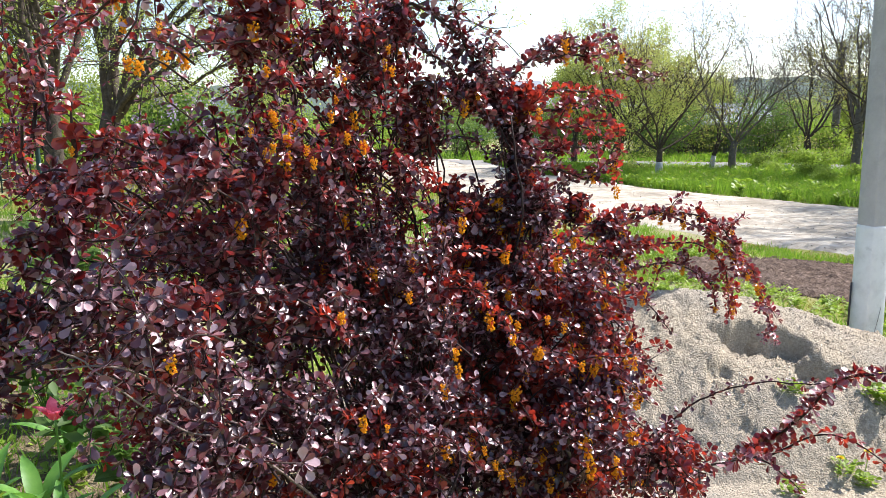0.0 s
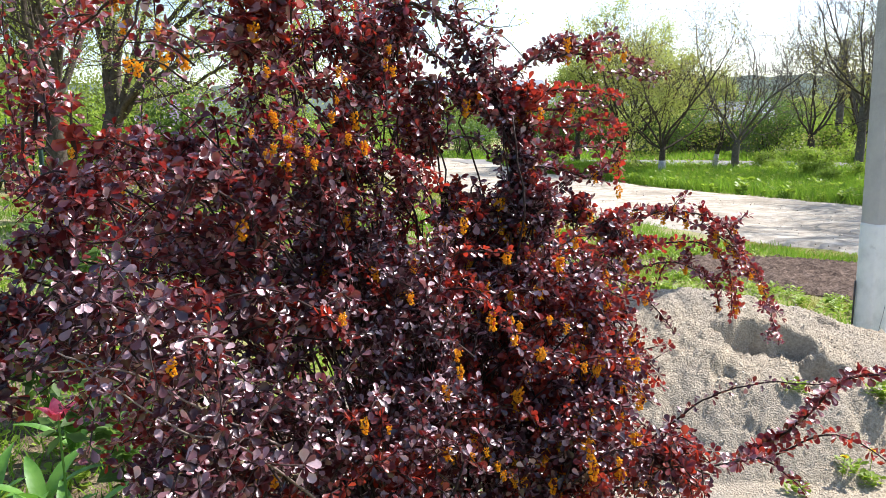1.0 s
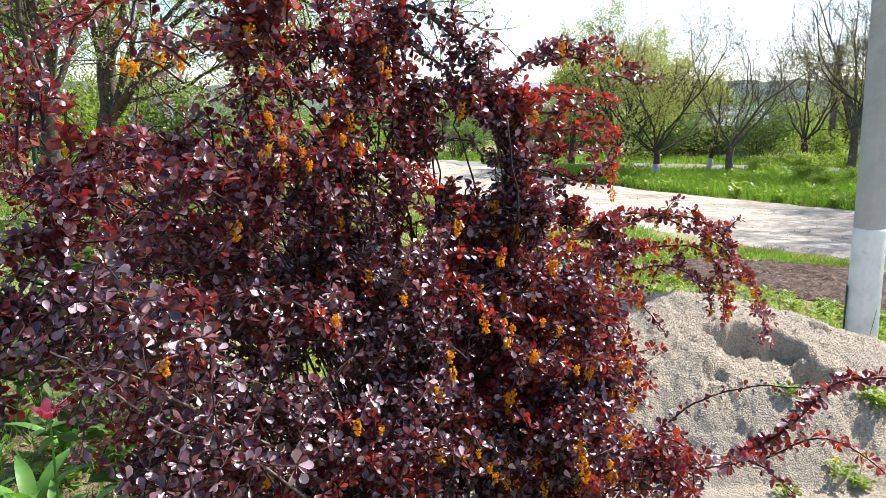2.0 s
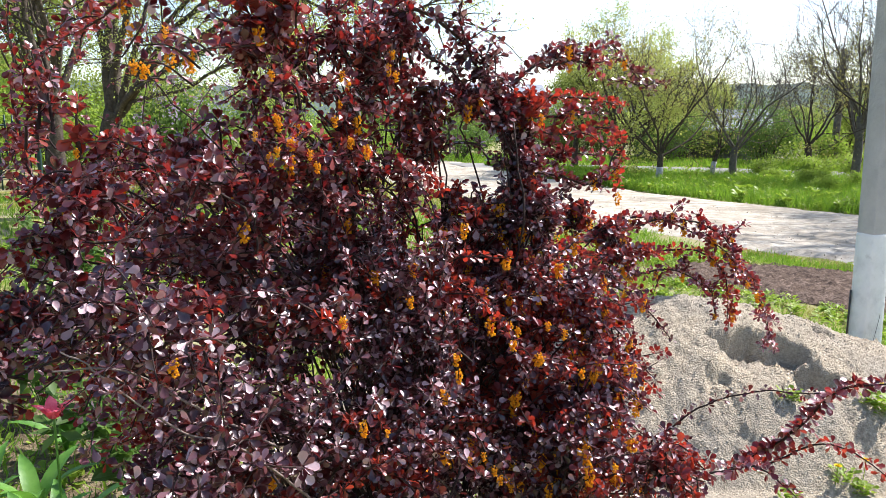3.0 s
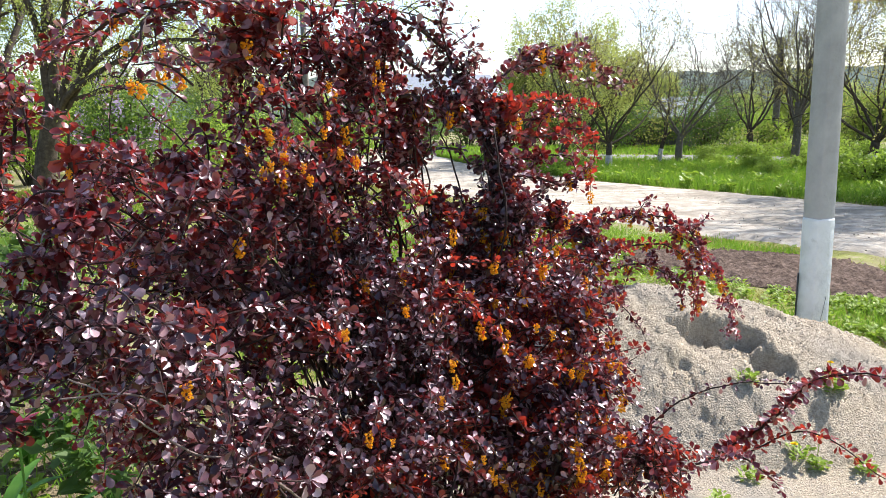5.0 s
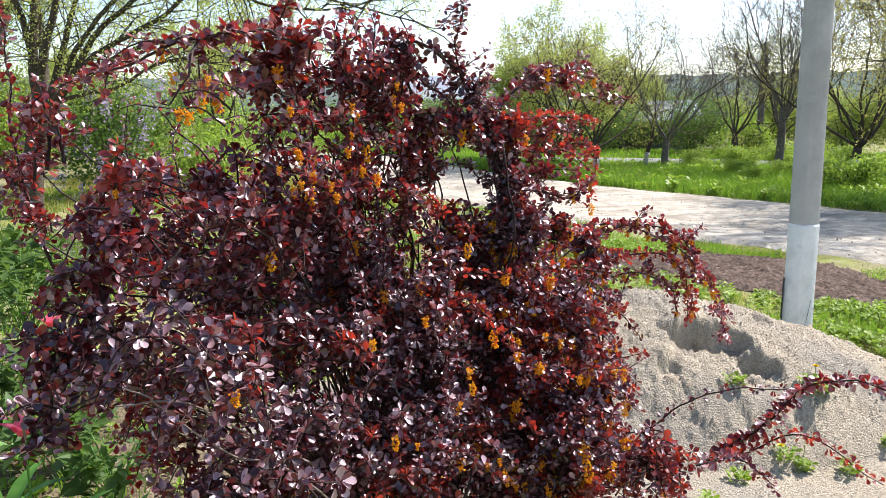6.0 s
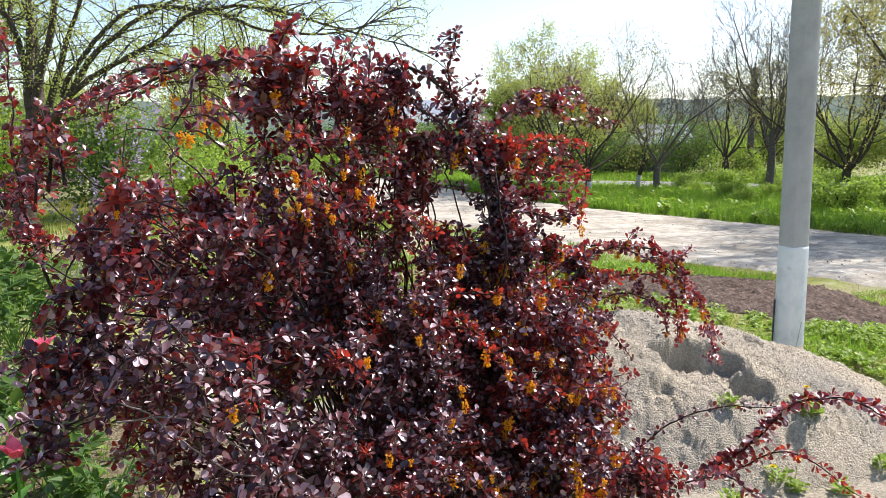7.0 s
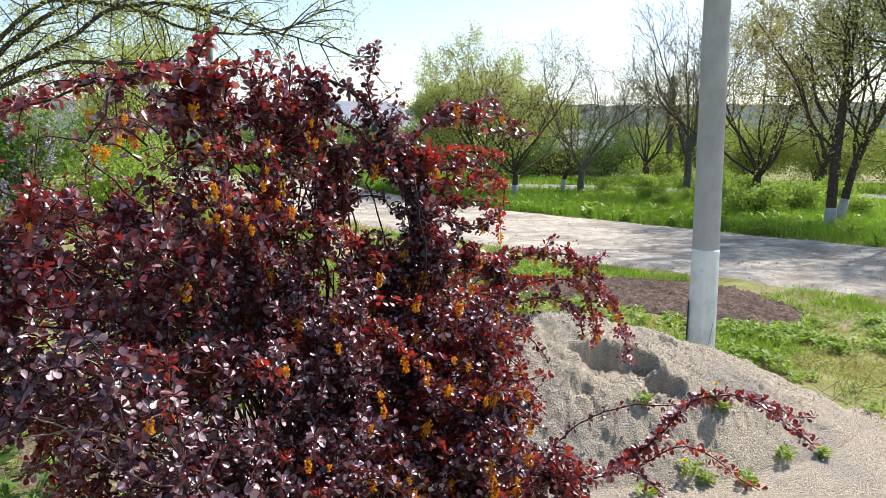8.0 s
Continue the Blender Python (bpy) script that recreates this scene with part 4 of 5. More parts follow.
for _i, _c in enumerate(SPURS_HIGH + SPURS_LOW):
    _c = np.array(_c) + (0, 0.004 + 0.016 * rng.random(), -0.003)
    _in = unit(np.array((ROOT[0], ROOT[1] + 0.1, _c[2] - 0.15)) - _c)
    _s = Shoots()
    _s.grow([_c + _in * 0.10, _c + _in * 0.05 + (0, 0, 0.012), _c], 0.0016, 0.0007, 0.02, (3, 5), (0.010, 0.020), 0.2, 0.0)
    for _k in range(1 + (_i % 3 == 0)):
        _s.flowers.append((_c + rng.normal(size=3) * (0.012, 0.006, 0.012), rng.random() * 6.28, rng.uniform(0.36, 0.62)))
    finish_branch(_s, M_LEAF_CRIMSON if _i < 18 else M_LEAF)
# old bare wood showing through
for pts in ([(-0.235, 1.03, 1.217), (-0.205, 1.02, 1.205), (-0.17, 1.04, 1.16), (-0.13, 1.07, 1.11), (-0.08, 1.10, 1.08), (0.0, 1.2, 0.95)], [(-0.24, 1.02, 1.20), (-0.18, 1.03, 1.20), (-0.16, 1.06, 1.18), (-0.12, 1.09, 1.14), (-0.05, 1.18, 1.05)]):
    _s = Shoots()
    _p = spline(pts, 0.01)
    _s.wood.add(*tube(_p + np.cumsum(rng.normal(size=_p.shape) * 0.0007, 0), np.linspace(0.0009, 0.0019, len(_p)), 6))
    finish_branch(_s, M_LEAF, M_STEM_PALE, "pale bare old twig")


# ---- trees, shrubs ----
def tree_shape(seed, height, trunk_r, fork, lean=(0, 0), limbs=5, angle=0.6, twigs=(6, 5, 3), up=0.10, wob=0.13, leaf_n=3, leaf=(0.03, 0.06), jitter=0.06, thin=0.5, drop=0.15):
    """Wood and leaves of a tree standing at the origin. angle: how far the limbs lean out; twigs: side branches at each level."""
    r = np.random.default_rng(seed)
    trunk, limb_list, P = Pile(), [], []
    top = np.array((lean[0], lean[1], fork))
    path = spline([(0, 0, -0.1), (lean[0] * 0.3 + r.normal() * 0.02, lean[1] * 0.3, fork * 0.5), top], 0.12)
    girth = np.linspace(trunk_r * 1.15, trunk_r * 0.85, len(path))
    trunk.add(*tube(path, girth, 9))
    segs, sides = (10, 7, 5, 4), (7, 5, 4, 3)

    def branch(p, d, length, rad, level):
        k = segs[level]
        pts = [np.asarray(p, float)]
        ways = [d]
        for i in range(k):
            d = unit(d + r.normal(size=3) * wob * (0.7 + 0.3 * level) + np.array((0, 0, up)))
            pts.append(pts[-1] + d * length / k)
            ways.append(d)
        rr = np.linspace(rad, rad * 0.28, k + 1)
        limb_list[-1].add(*tube(pts, rr, sides[level]))
        if level >= 2 and leaf_n:
            for q in pts[1:]:
                for _ in range(leaf_n if level == 3 else max(1, leaf_n // 2)):
                    P.append(q + r.normal(size=3) * jitter)
        if level >= 3:
            return
        n = twigs[level]
        for c in range(n):
            f = 0.22 + 0.78 * (c + r.random()) / n
            i = min(k, int(f * k))
            w = ways[i]
            side = unit(np.cross(w, r.normal(size=3)))
            a = r.uniform(0.45, 1.0)
            branch(pts[i], unit(w * math.cos(a) + side * math.sin(a)), length * (0.62 - 0.3 * f) * r.uniform(0.75, 1.25) + 0.06, max(rr[i] * thin, 0.0048), level + 1)

    a0 = r.random() * 6.28
    for i in range(limbs):
        a = a0 + i * 6.28 / limbs + r.normal() * 0.3
        lean_out = angle * r.uniform(0.45, 1.15)
        d = np.array((math.cos(a) * math.sin(lean_out), math.sin(a) * math.sin(lean_out), math.cos(lean_out)))
        limb_list.append(Pile())
        start = path[max(0, min(len(path) - 1, int(len(path) * (1 - drop * i / limbs))))] if drop > 0.2 else top - (0, 0, r.random() * drop)
        branch(start, d, (height - fork) * r.uniform(0.8, 1.08), trunk_r * r.uniform(0.26, 0.42), 0)
    P = np.array(P)
    n = len(P)
    leaves = scatter_leaves(P, rand_dirs(n, r) + (0, 0, -0.2), rand_dirs(n, r) + (0, 0, 0.6), r.uniform(*leaf, n), r.uniform(*leaf, n) * 0.3, SMALL_V, SMALL_F) if n else None
    return trunk, limb_list, leaves, path, girth


def tree(name, at, label, foliage, seed, white=0.0, bark=M_BARK, group="roadside trees", rot=0.0, **kw):
    tr, li, lv, tpath, girth = tree_shape(seed, **kw)
    t = thing(name, label, "tree", (*at, 0), group)
    t.rotation_euler = (0, 0, rot)
    trunk = part("trunk", tr.mesh("trunk", bark, True), t)
    if white:
        sleeve = Pile()
        low = max(3, int((tpath[:, 2] < white).sum()))
        sleeve.add(*tube(tpath[:low], girth[:low] * 1.06 + 0.004, 9))
        part("whitewash_band", sleeve.mesh("whitewash_band", M_SHADED_LIME, True), trunk, "white lime band, darkened for the shade of the crown")
    for q in li:
        part("limb", q.mesh("limb", bark, True), t)
    if lv is not None:
        part("crown", raw_mesh("crown", *lv, foliage), t, "", "stuff")
    return t


tree("plum_tree", (5.78, 18.9), "young fruit tree with thin yellow-green leaves and whitewashed trunk", M_FOL_OLIVE, 21, white=0.45, height=4.0, trunk_r=0.08, fork=0.75, limbs=8, angle=1.0, wob=0.22, up=0.06, thin=0.42, twigs=(7, 5, 3), leaf_n=1, leaf=(0.035, 0.065))
tree("poplar_tree", (5.05, 21.0), "leafy green roadside tree with full crown", M_FOL_YELLOW, 5, height=3.9, trunk_r=0.11, fork=1.0, lean=(0.35, 0), limbs=11, angle=1.1, up=0.07, wob=0.19, twigs=(7, 6, 3), leaf_n=4, leaf=(0.045, 0.08), jitter=0.08)
tree("bare_tree", (8.2, 20.2), "nearly leafless roadside tree with upright branches", M_FOL_OLIVE, 8, height=4.2, trunk_r=0.10, fork=0.85, limbs=7, angle=0.85, leaf_n=0, twigs=(7, 5, 4), wob=0.19, up=0.08, thin=0.42, bark=M_BARK_GREY)
tree("sapling", (7.7, 20.5), "thin leaning whitewashed sapling, leafless", M_FOL_OLIVE, 14, white=0.6, height=3.0, trunk_r=0.06, fork=0.9, lean=(0.2, 0), limbs=3, angle=0.5, leaf_n=0)
tree("fruit_tree", (11.4, 22.6), "sparse fruit tree with opening leaves", M_FOL_OLIVE, 17, height=4.0, trunk_r=0.11, fork=0.9, limbs=6, angle=0.72, wob=0.17, up=0.09, thin=0.48, twigs=(7, 5, 4), leaf_n=1, leaf=(0.03, 0.06))
tree("fruit_tree", (13.4, 23.4), "sparse fruit tree with opening leaves", M_FOL_YELLOW, 18, height=4.2, trunk_r=0.10, fork=0.9, limbs=6, angle=0.7, leaf_n=1, leaf=(0.03, 0.06))
tree("tall_tree", (10.6, 18.6), "tall bare tree with fine grey twigs", M_FOL_OLIVE, 30, height=5.0, trunk_r=0.10, fork=1.7, limbs=9, drop=0.5, angle=0.6, wob=0.18, leaf_n=0, twigs=(7, 6, 4), bark=M_BARK_GREY)
tree("apricot_tree", (12.1, 17.6), "low spreading fruit tree with bronze-green leaves and whitewashed trunk", M_FOL_OLIVE, 41, white=0.45, height=4.7, trunk_r=0.11, fork=0.8, limbs=8, angle=0.85, wob=0.2, up=0.08, twigs=(7, 5, 4), leaf_n=2, leaf=(0.03, 0.06))
tree("double_trunk_tree", (9.87, 12.1), "large roadside tree with dark trunk and whitewashed foot", M_FOL_OLIVE, 52, white=0.5, height=6.4, trunk_r=0.085, fork=2.7, lean=(0.12, 0.05), limbs=10, drop=0.62, angle=0.78, thin=0.44, twigs=(6, 5, 3), leaf_n=3, leaf=(0.036, 0.070), up=0.05, wob=0.2, jitter=0.09)
tree("double_trunk_tree", (10.55, 12.7), "large leaning roadside tree with whitewashed foot", M_FOL_OLIVE, 55, white=0.5, height=6.2, trunk_r=0.075, fork=2.4, lean=(0.95, 0.1), limbs=9, drop=0.62, angle=0.78, thin=0.44, twigs=(6, 5, 3), leaf_n=3, leaf=(0.036, 0.070), up=0.05, wob=0.2, jitter=0.09)
tree("roadside_tree", (11.0, 10.5), "tall leafy roadside tree shading the dirt road", M_FOL_YELLOW, 58, white=0.5, height=6.0, trunk_r=0.12, fork=2.2, lean=(-0.10, 0.0), limbs=12, drop=0.5, angle=0.85, twigs=(8, 6, 4), leaf_n=3, leaf=(0.03, 0.06), up=0.06, wob=0.18, jitter=0.09)
tree("plum_tree", (4.3, 22.5), "leafy young tree by the road bend", M_FOL_MIX, 61, height=2.6, trunk_r=0.10, fork=0.9, limbs=6, angle=0.7, leaf_n=4, leaf=(0.04, 0.08))
tree("fruit_tree", (15.2, 19.0), "sparse fruit tree with opening leaves", M_FOL_OLIVE, 66, height=4.4, trunk_r=0.12, fork=0.9, limbs=6, angle=0.7, leaf_n=1, leaf=(0.03, 0.07))

# garden side trees
GARDEN = "garden trees"


def walnut():
    """A garden tree with given main stems and limbs, and side twigs grown along them."""
    r = np.random.default_rng(73)
    t = thing("walnut_tree", "large garden tree with several stems and arching limbs of new leaves", "tree", (0, 0, 0), GARDEN)
    tp = spline([(-5.10, 11.64, -0.1), (-5.0, 11.60, 0.72), (-4.76, 11.52, 1.55)], 0.1)
    pile = Pile()
    pile.add(*tube(tp, np.linspace(0.165, 0.135, len(tp)), 10))
    part("trunk", pile.mesh("trunk", M_BARK, True), t)
    stems = [
        ([(-4.78, 11.52, 1.4), (-4.79, 11.47, 2.26), (-4.77, 11.59, 3.19), (-4.79, 11.67, 4.77)], 0.15),
        ([(-4.72, 11.54, 1.4), (-4.62, 11.43, 2.26), (-4.36, 11.36, 2.94), (-4.15, 11.12, 3.57), (-3.69, 10.70, 4.63)], 0.13),
        ([(-4.66, 11.48, 1.5), (-4.21, 11.25, 2.59), (-3.92, 10.97, 3.09), (-3.36, 10.48, 3.87)], 0.10),
        ([(-4.62, 11.45, 1.5), (-4.27, 11.20, 1.86), (-3.69, 10.84, 2.51), (-3.20, 10.64, 2.85), (-2.66, 10.44, 3.12), (-2.01, 10.25, 3.33), (-1.26, 10.15, 3.42)], 0.09),
        ([(-4.66, 11.45, 1.45), (-4.39, 11.15, 1.78), (-3.72, 10.86, 2.15), (-2.93, 10.56, 2.42), (-2.20, 10.33, 2.45), (-1.31, 10.28, 2.50), (-0.60, 10.15, 2.46)], 0.075),
        ([(-4.33, 11.17, 1.86), (-3.74, 10.94, 2.30), (-3.17, 10.69, 2.55), (-2.61, 10.40, 2.78), (-2.20, 10.16, 3.02), (-1.45, 9.98, 3.09), (-0.64, 9.90, 2.90), (0.53, 9.75, 2.58)], 0.065),
        ([(-4.2, 11.1, 2.05), (-4.00, 10.95, 2.36), (-3.17, 10.61, 3.13), (-2.45, 10.38, 3.19), (-1.76, 10.24, 3.07), (-1.14, 10.15, 2.88), (-0.24, 10.03, 2.83), (0.47, 9.78, 3.10)], 0.06),
        ([(-4.56, 11.40, 1.5), (-4.28, 11.20, 1.71), (-3.52, 11.04, 1.87), (-2.88, 10.80, 2.17), (-2.27, 10.54, 2.17), (-1.69, 10.36, 1.89)], 0.055),
        ([(-4.79, 11.50, 2.3), (-5.0, 11.5, 3.1), (-5.5, 11.3, 3.9), (-6.3, 11.2, 4.8)], 0.09),
        ([(-4.75, 11.65, 1.6), (-5.0, 12.3, 2.6), (-5.3, 13.0, 3.6), (-5.5, 13.6, 5.0)], 0.12),
    ]
    P = []
    for pts, r0 in stems:
        limb = Pile()
        path = spline(pts, 0.09)
        n = len(path)
        path = path + np.cumsum(r.normal(size=path.shape) * 0.006, 0)
        limb.add(*tube(path, np.linspace(r0 * 0.62, 0.008, n), 7))
        tan = unit(np.gradient(path, axis=0))
        for _ in range(int(n * 0.9)):
            i = int(n * (0.2 + 0.8 * r.random()))
            i = min(i, n - 1)
            d = unit(tan[i] * 0.8 + r.normal(size=3) * (0.7, 0.7, 0.55))
            ln = r.uniform(0.35, 1.1)
            q = [path[i]]
            for k in range(6):
                d = unit(d + r.normal(size=3) * 0.14 + (0.02, 0, 0.01 - 0.03 * k))
                q.append(q[-1] + d * ln / 6)
            limb.add(*tube(q, np.linspace(0.010, 0.003, 7), 4))
            for p in q[2:]:
                if r.random() < 0.75:
                    e = p + unit(d + r.normal(size=3)) * r.uniform(0.1, 0.3)
                    limb.add(*tube([p, (p + e) / 2 + r.normal(size=3) * 0.015, e], [0.004, 0.003, 0.002], 3))
                    for _k in range(7):
                        P.append(e + r.normal(size=3) * 0.05)
                for _k in range(4):
                    P.append(p + r.normal(size=3) * 0.05)
        part("limb", limb.mesh("limb", M_BARK, True), t)
    P = np.array(P)
    n = len(P)
    part("crown", raw_mesh("crown", *scatter_leaves(P, rand_dirs(n, r) + (0, 0, -0.5), rand_dirs(n, r) + (0, 0, 0.5), r.uniform(0.025, 0.055, n), r.uniform(0.007, 0.013, n), SMALL_V, SMALL_F), M_FOL_YELLOW), t, "", "stuff")


walnut()
tree("garden_tree", (-6.9, 13.9), "slender garden tree with fresh leaves", M_FOL_YELLOW, 75, height=7.0, trunk_r=0.17, fork=1.9, limbs=6, angle=0.55, twigs=(8, 6, 4), leaf_n=3, leaf=(0.04, 0.08), group=GARDEN)
tree("garden_tree", (-9.5, 18.5), "leafy garden tree beyond the lawn", M_FOL_MIX, 79, height=6.5, trunk_r=0.17, fork=1.3, limbs=6, angle=0.75, twigs=(8, 6, 4), leaf_n=5, leaf=(0.05, 0.09), jitter=0.12, group=GARDEN)
tree("garden_tree", (-4.0, 20.0), "leafy garden tree beyond the lawn", M_FOL_YELLOW, 82, height=4.2, trunk_r=0.12, fork=1.0, limbs=6, angle=0.75, leaf_n=4, leaf=(0.05, 0.09), group=GARDEN)


def shrub_parts(seed, w, h, n, leaf, foliage):
    r = np.random.default_rng(seed)
    lobes = [(np.array((r.uniform(-0.6, 0.6) * w, r.uniform(-0.5, 0.5) * w, h * r.uniform(0.3, 0.68))), r.uniform(0.25, 0.42) * h) for _ in range(9)]
    P, N = [], []
    for _ in range(n):
        c, rad = lobes[int(r.integers(9))]
        d = unit(r.normal(size=3))
        P.append(c + d * rad * r.uniform(0.55, 1.12) * (1 + 0.2 * math.sin(d[0] * 9 + d[2] * 7)))
        N.append(d)
    P, N = np.array(P), np.array(N)
    ok = P[:, 2] > 0.02
    P, N = P[ok], N[ok]
    k = len(P)
    wood = Pile()
    for c, rad in lobes:
        wood.add(*tube(spline([(c[0] * 0.15, c[1] * 0.15, -0.05), c * (0.5, 0.5, 0.55), c + (0, 0, rad * 0.4)], 0.2), np.linspace(0.03, 0.008, len(spline([(c[0] * 0.15, c[1] * 0.15, -0.05), c * (0.5, 0.5, 0.55), c + (0, 0, rad * 0.4)], 0.2))), 5))
    lv = scatter_leaves(P, rand_dirs(k, r) + N * 0.4, N + r.normal(size=(k, 3)) * 0.6 + (0, 0, 0.3), r.uniform(*leaf, k), r.uniform(*leaf, k) * 0.32, SMALL_V, SMALL_F)
    return wood, lv, P, N


def shrub(at, label, foliage, seed, w, h, n=3500, leaf=(0.06, 0.12), name="shrub", group="background shrubs", bloom=0):
    wood, lv, P, N = shrub_parts(seed, w, h, n, leaf, foliage)
    s = thing(name, label, "shrub", (*at, 0), group)
    part("stem_wood", wood.mesh("stem_wood", M_BARK), s)
    part("crown", raw_mesh("crown", *lv, foliage), s, "", "stuff")
    if bloom:
        r = np.random.default_rng(seed + 1)
        pile = Pile()
        for i in r.choice(len(P), bloom, replace=False):
            q = P[i] + N[i] * 0.14 + r.normal(size=(26, 3)) * (0.04, 0.04, 0.10)
            pile.add(*scatter_leaves(q, rand_dirs(26, r), rand_dirs(26, r), np.full(26, 0.05), np.full(26, 0.024), SMALL_V, SMALL_F))
        part("blossom", pile.mesh("blossom", M_LILAC), s, "pale purple lilac panicles", "stuff")
    return s


SHRUB_A = [shrub((9.0, 29.0), "dense green hedge shrub beyond the paved lane", M_FOL_GREEN, 90, 1.7, 2.4, 11000, (0.05, 0.09)), shrub((12.2, 27.4), "dense green hedge shrub beyond the paved lane", M_FOL_GREEN, 91, 1.8, 2.1, 11000, (0.05, 0.09))]
shrub((13.2, 25.4), "bright yellow-green shrub on the verge", M_FOL_BRIGHT, 92, 1.3, 1.6, 3500)
for i in range(22):
    x = -16 + i * 2.15 + 0.5 * math.sin(i * 5.1)
    y = 33.5 - 0.012 * (x - 2) ** 2 + 1.2 * math.sin(i * 2.3)
    s = 0.9 + 0.25 * math.sin(i * 3.7)
    copy_thing(SHRUB_A[i % 2], pose(x, y, 0, 0, 0, 67 * i)).scale = (1.15 * s, 1.15 * s, s)
HEDGE = shrub((17.0, 25.0), "yellow-green hedge shrub beyond the paved lane", M_FOL_MIX, 93, 1.5, 2.2, 9000, (0.05, 0.09))
for i, (x, y, s) in enumerate([(19.5, 23.4, 1.1), (15.2, 27.6, 1.2), (22, 20.5, 1.15), (24.5, 18, 1.2), (10.4, 31.0, 1.3), (6.4, 33.0, 1.2), (1.5, 36.0, 1.2), (18.0, 22.6, 1.0), (20.6, 20.6, 1.1), (22.6, 18.0, 1.0), (16.3, 24.0, 1.1), (24.0, 15.4, 1.1), (-13, 21, 1.5), (-15, 16, 1.5), (-10.5, 24.5, 1.4)]):
    copy_thing(HEDGE, pose(x, y, 0, 0, 0, 41 * i)).scale = (s, s, s)
far_tree = tree("far_tree", (14.0, 38.0), "leafy tree beyond the hedge", M_FOL_YELLOW, 88, height=3.0, trunk_r=0.12, fork=0.8, limbs=6, angle=0.8, twigs=(7, 5, 3), leaf_n=7, leaf=(0.06, 0.11), jitter=0.16, group="far trees")
for i, (x, y, s) in enumerate([(18, 36, 0.65), (22, 34, 0.75), (26.5, 31, 0.65), (30, 27, 0.7), (9.5, 41, 0.6), (-8, 38, 1.0), (-13, 35, 1.1), (-18, 31, 1.2), (-20, 26, 1.1), (-4, 42, 0.7), (33, 23, 1.0), (-19, 21, 1.2)]):
    copy_thing(far_tree, pose(x, y, 0, 0, 0, 77 * i)).scale = (s, s, s)
# low growth along the verge
VERGE = [shrub((11.8, 20.6), "bright low weedy shrub in tall grass", M_FOL_BRIGHT, 95, 0.7, 0.85, 3500, (0.03, 0.07), group="verge shrubs"), shrub((10.2, 19.9), "low green weedy shrub in tall grass", M_FOL_BRIGHT, 96, 0.7, 0.7, 3500, (0.035, 0.07), group="verge shrubs")]
for i, (x, y, s) in enumerate([(12.9, 19.2, 1.1), (10.9, 17.2, 0.8), (9.2, 20.4, 0.9), (9.6, 14.0, 1.2), (11.4, 15.0, 1.2), (14.2, 17.2, 1.2), (12.0, 13.9, 0.8), (9.2, 18.0, 0.7), (13.2, 21.4, 1.2), (8.6, 16.2, 0.6), (11.2, 18.9, 0.8), (12.2, 16.4, 0.9), (8.9, 19.4, 0.55), (10.4, 17.9, 0.6)]):
    copy_thing(VERGE[i % 2], pose(x, y, 0, 0, 0, 51 * i)).scale = (s, s, s * 0.9)
shrub((-4.6, 14.2), "lilac shrub in pale purple bloom", M_FOL_GREEN, 97, 0.9, 2.3, 4200, (0.06, 0.1), "lilac_shrub", "garden shrubs", 70)
shrub((-3.1, 14.6), "fresh green garden shrub", M_FOL_BRIGHT, 98, 0.9, 1.7, 3200, (0.05, 0.09), "shrub", "garden shrubs")
shrub((-7.6, 16.6), "fresh green garden shrub", M_FOL_BRIGHT, 99, 1.3, 2.2, 3600, (0.05, 0.1), "shrub", "garden shrubs")
shrub((-1.2, 21.5), "low green shrub beside the road bend", M_FOL_BRIGHT, 100, 1.0, 1.4, 2600, (0.05, 0.1), "shrub", "garden shrubs")
shrub((0.9, 28.5), "low green shrub beside the road bend", M_FOL_GREEN, 101, 1.6, 1.7, 3200, (0.06, 0.1), "shrub", "garden shrubs")


GREEN = shrub((-9.2, 12.5), "fresh green garden shrub by the fence", M_FOL_BRIGHT, 111, 1.2, 2.0, 5200, (0.04, 0.08), "shrub", "garden shrubs")
for i, (x, y, s) in enumerate([(-6.2, 19.5, 1.2), (-9.5, 16.0, 1.3), (-3.6, 18.2, 0.8), (-11.5, 19.0, 1.5), (-7.8, 22.5, 1.4), (-4.6, 24.5, 1.1), (-2.2, 26.0, 0.8)]):
    copy_thing(GREEN, pose(x, y, 0, 0, 0, 63 * i)).scale = (s, s, s)


# ---- distant things ----
def wood_pole(at, height, label, arm=False):
    t = thing("wooden_pole", label, "utility pole", (*at, 0), "far poles")
    sh = Pile()
    sh.add(*tube([(0, 0, -0.1), (0.02, 0, height * 0.5), (0, 0, height)], [0.13, 0.115, 0.095], 8))
    part("shaft", sh.mesh("shaft", M_WOODPOLE, True), t)
    if arm:
        for z in (height - 0.25,):
            bm = bmesh.new()
            bmesh.ops.create_cube(bm, size=1, matrix=Matrix.Translation((0, -0.14, z)) @ Matrix.Diagonal((1.5, 0.09, 0.10, 1)))
            bmesh.ops.bevel(bm, geom=bm.edges[:], offset=0.012, segments=1)
            arm_ob = part("crossarm", bm_mesh("crossarm", bm, M_STEEL), t)
            for x in (-0.65, -0.3, 0.3, 0.65):
                ins = Pile()
                ins.add(*tube([(x, -0.14, z + 0.05), (x, -0.14, z + 0.12), (x, -0.14, z + 0.17), (x, -0.14, z + 0.2)], [0.02, 0.05, 0.05, 0.03], 8))
                part("insulator", ins.mesh("insulator", M_STEEL, True), arm_ob)
    return t


wood_pole((13.5, 25.0), 3.95, "weathered wooden pole behind the trees")
wood_pole((-2.88, 27.8), 6.1, "wooden pole with crossarm and insulators", True)
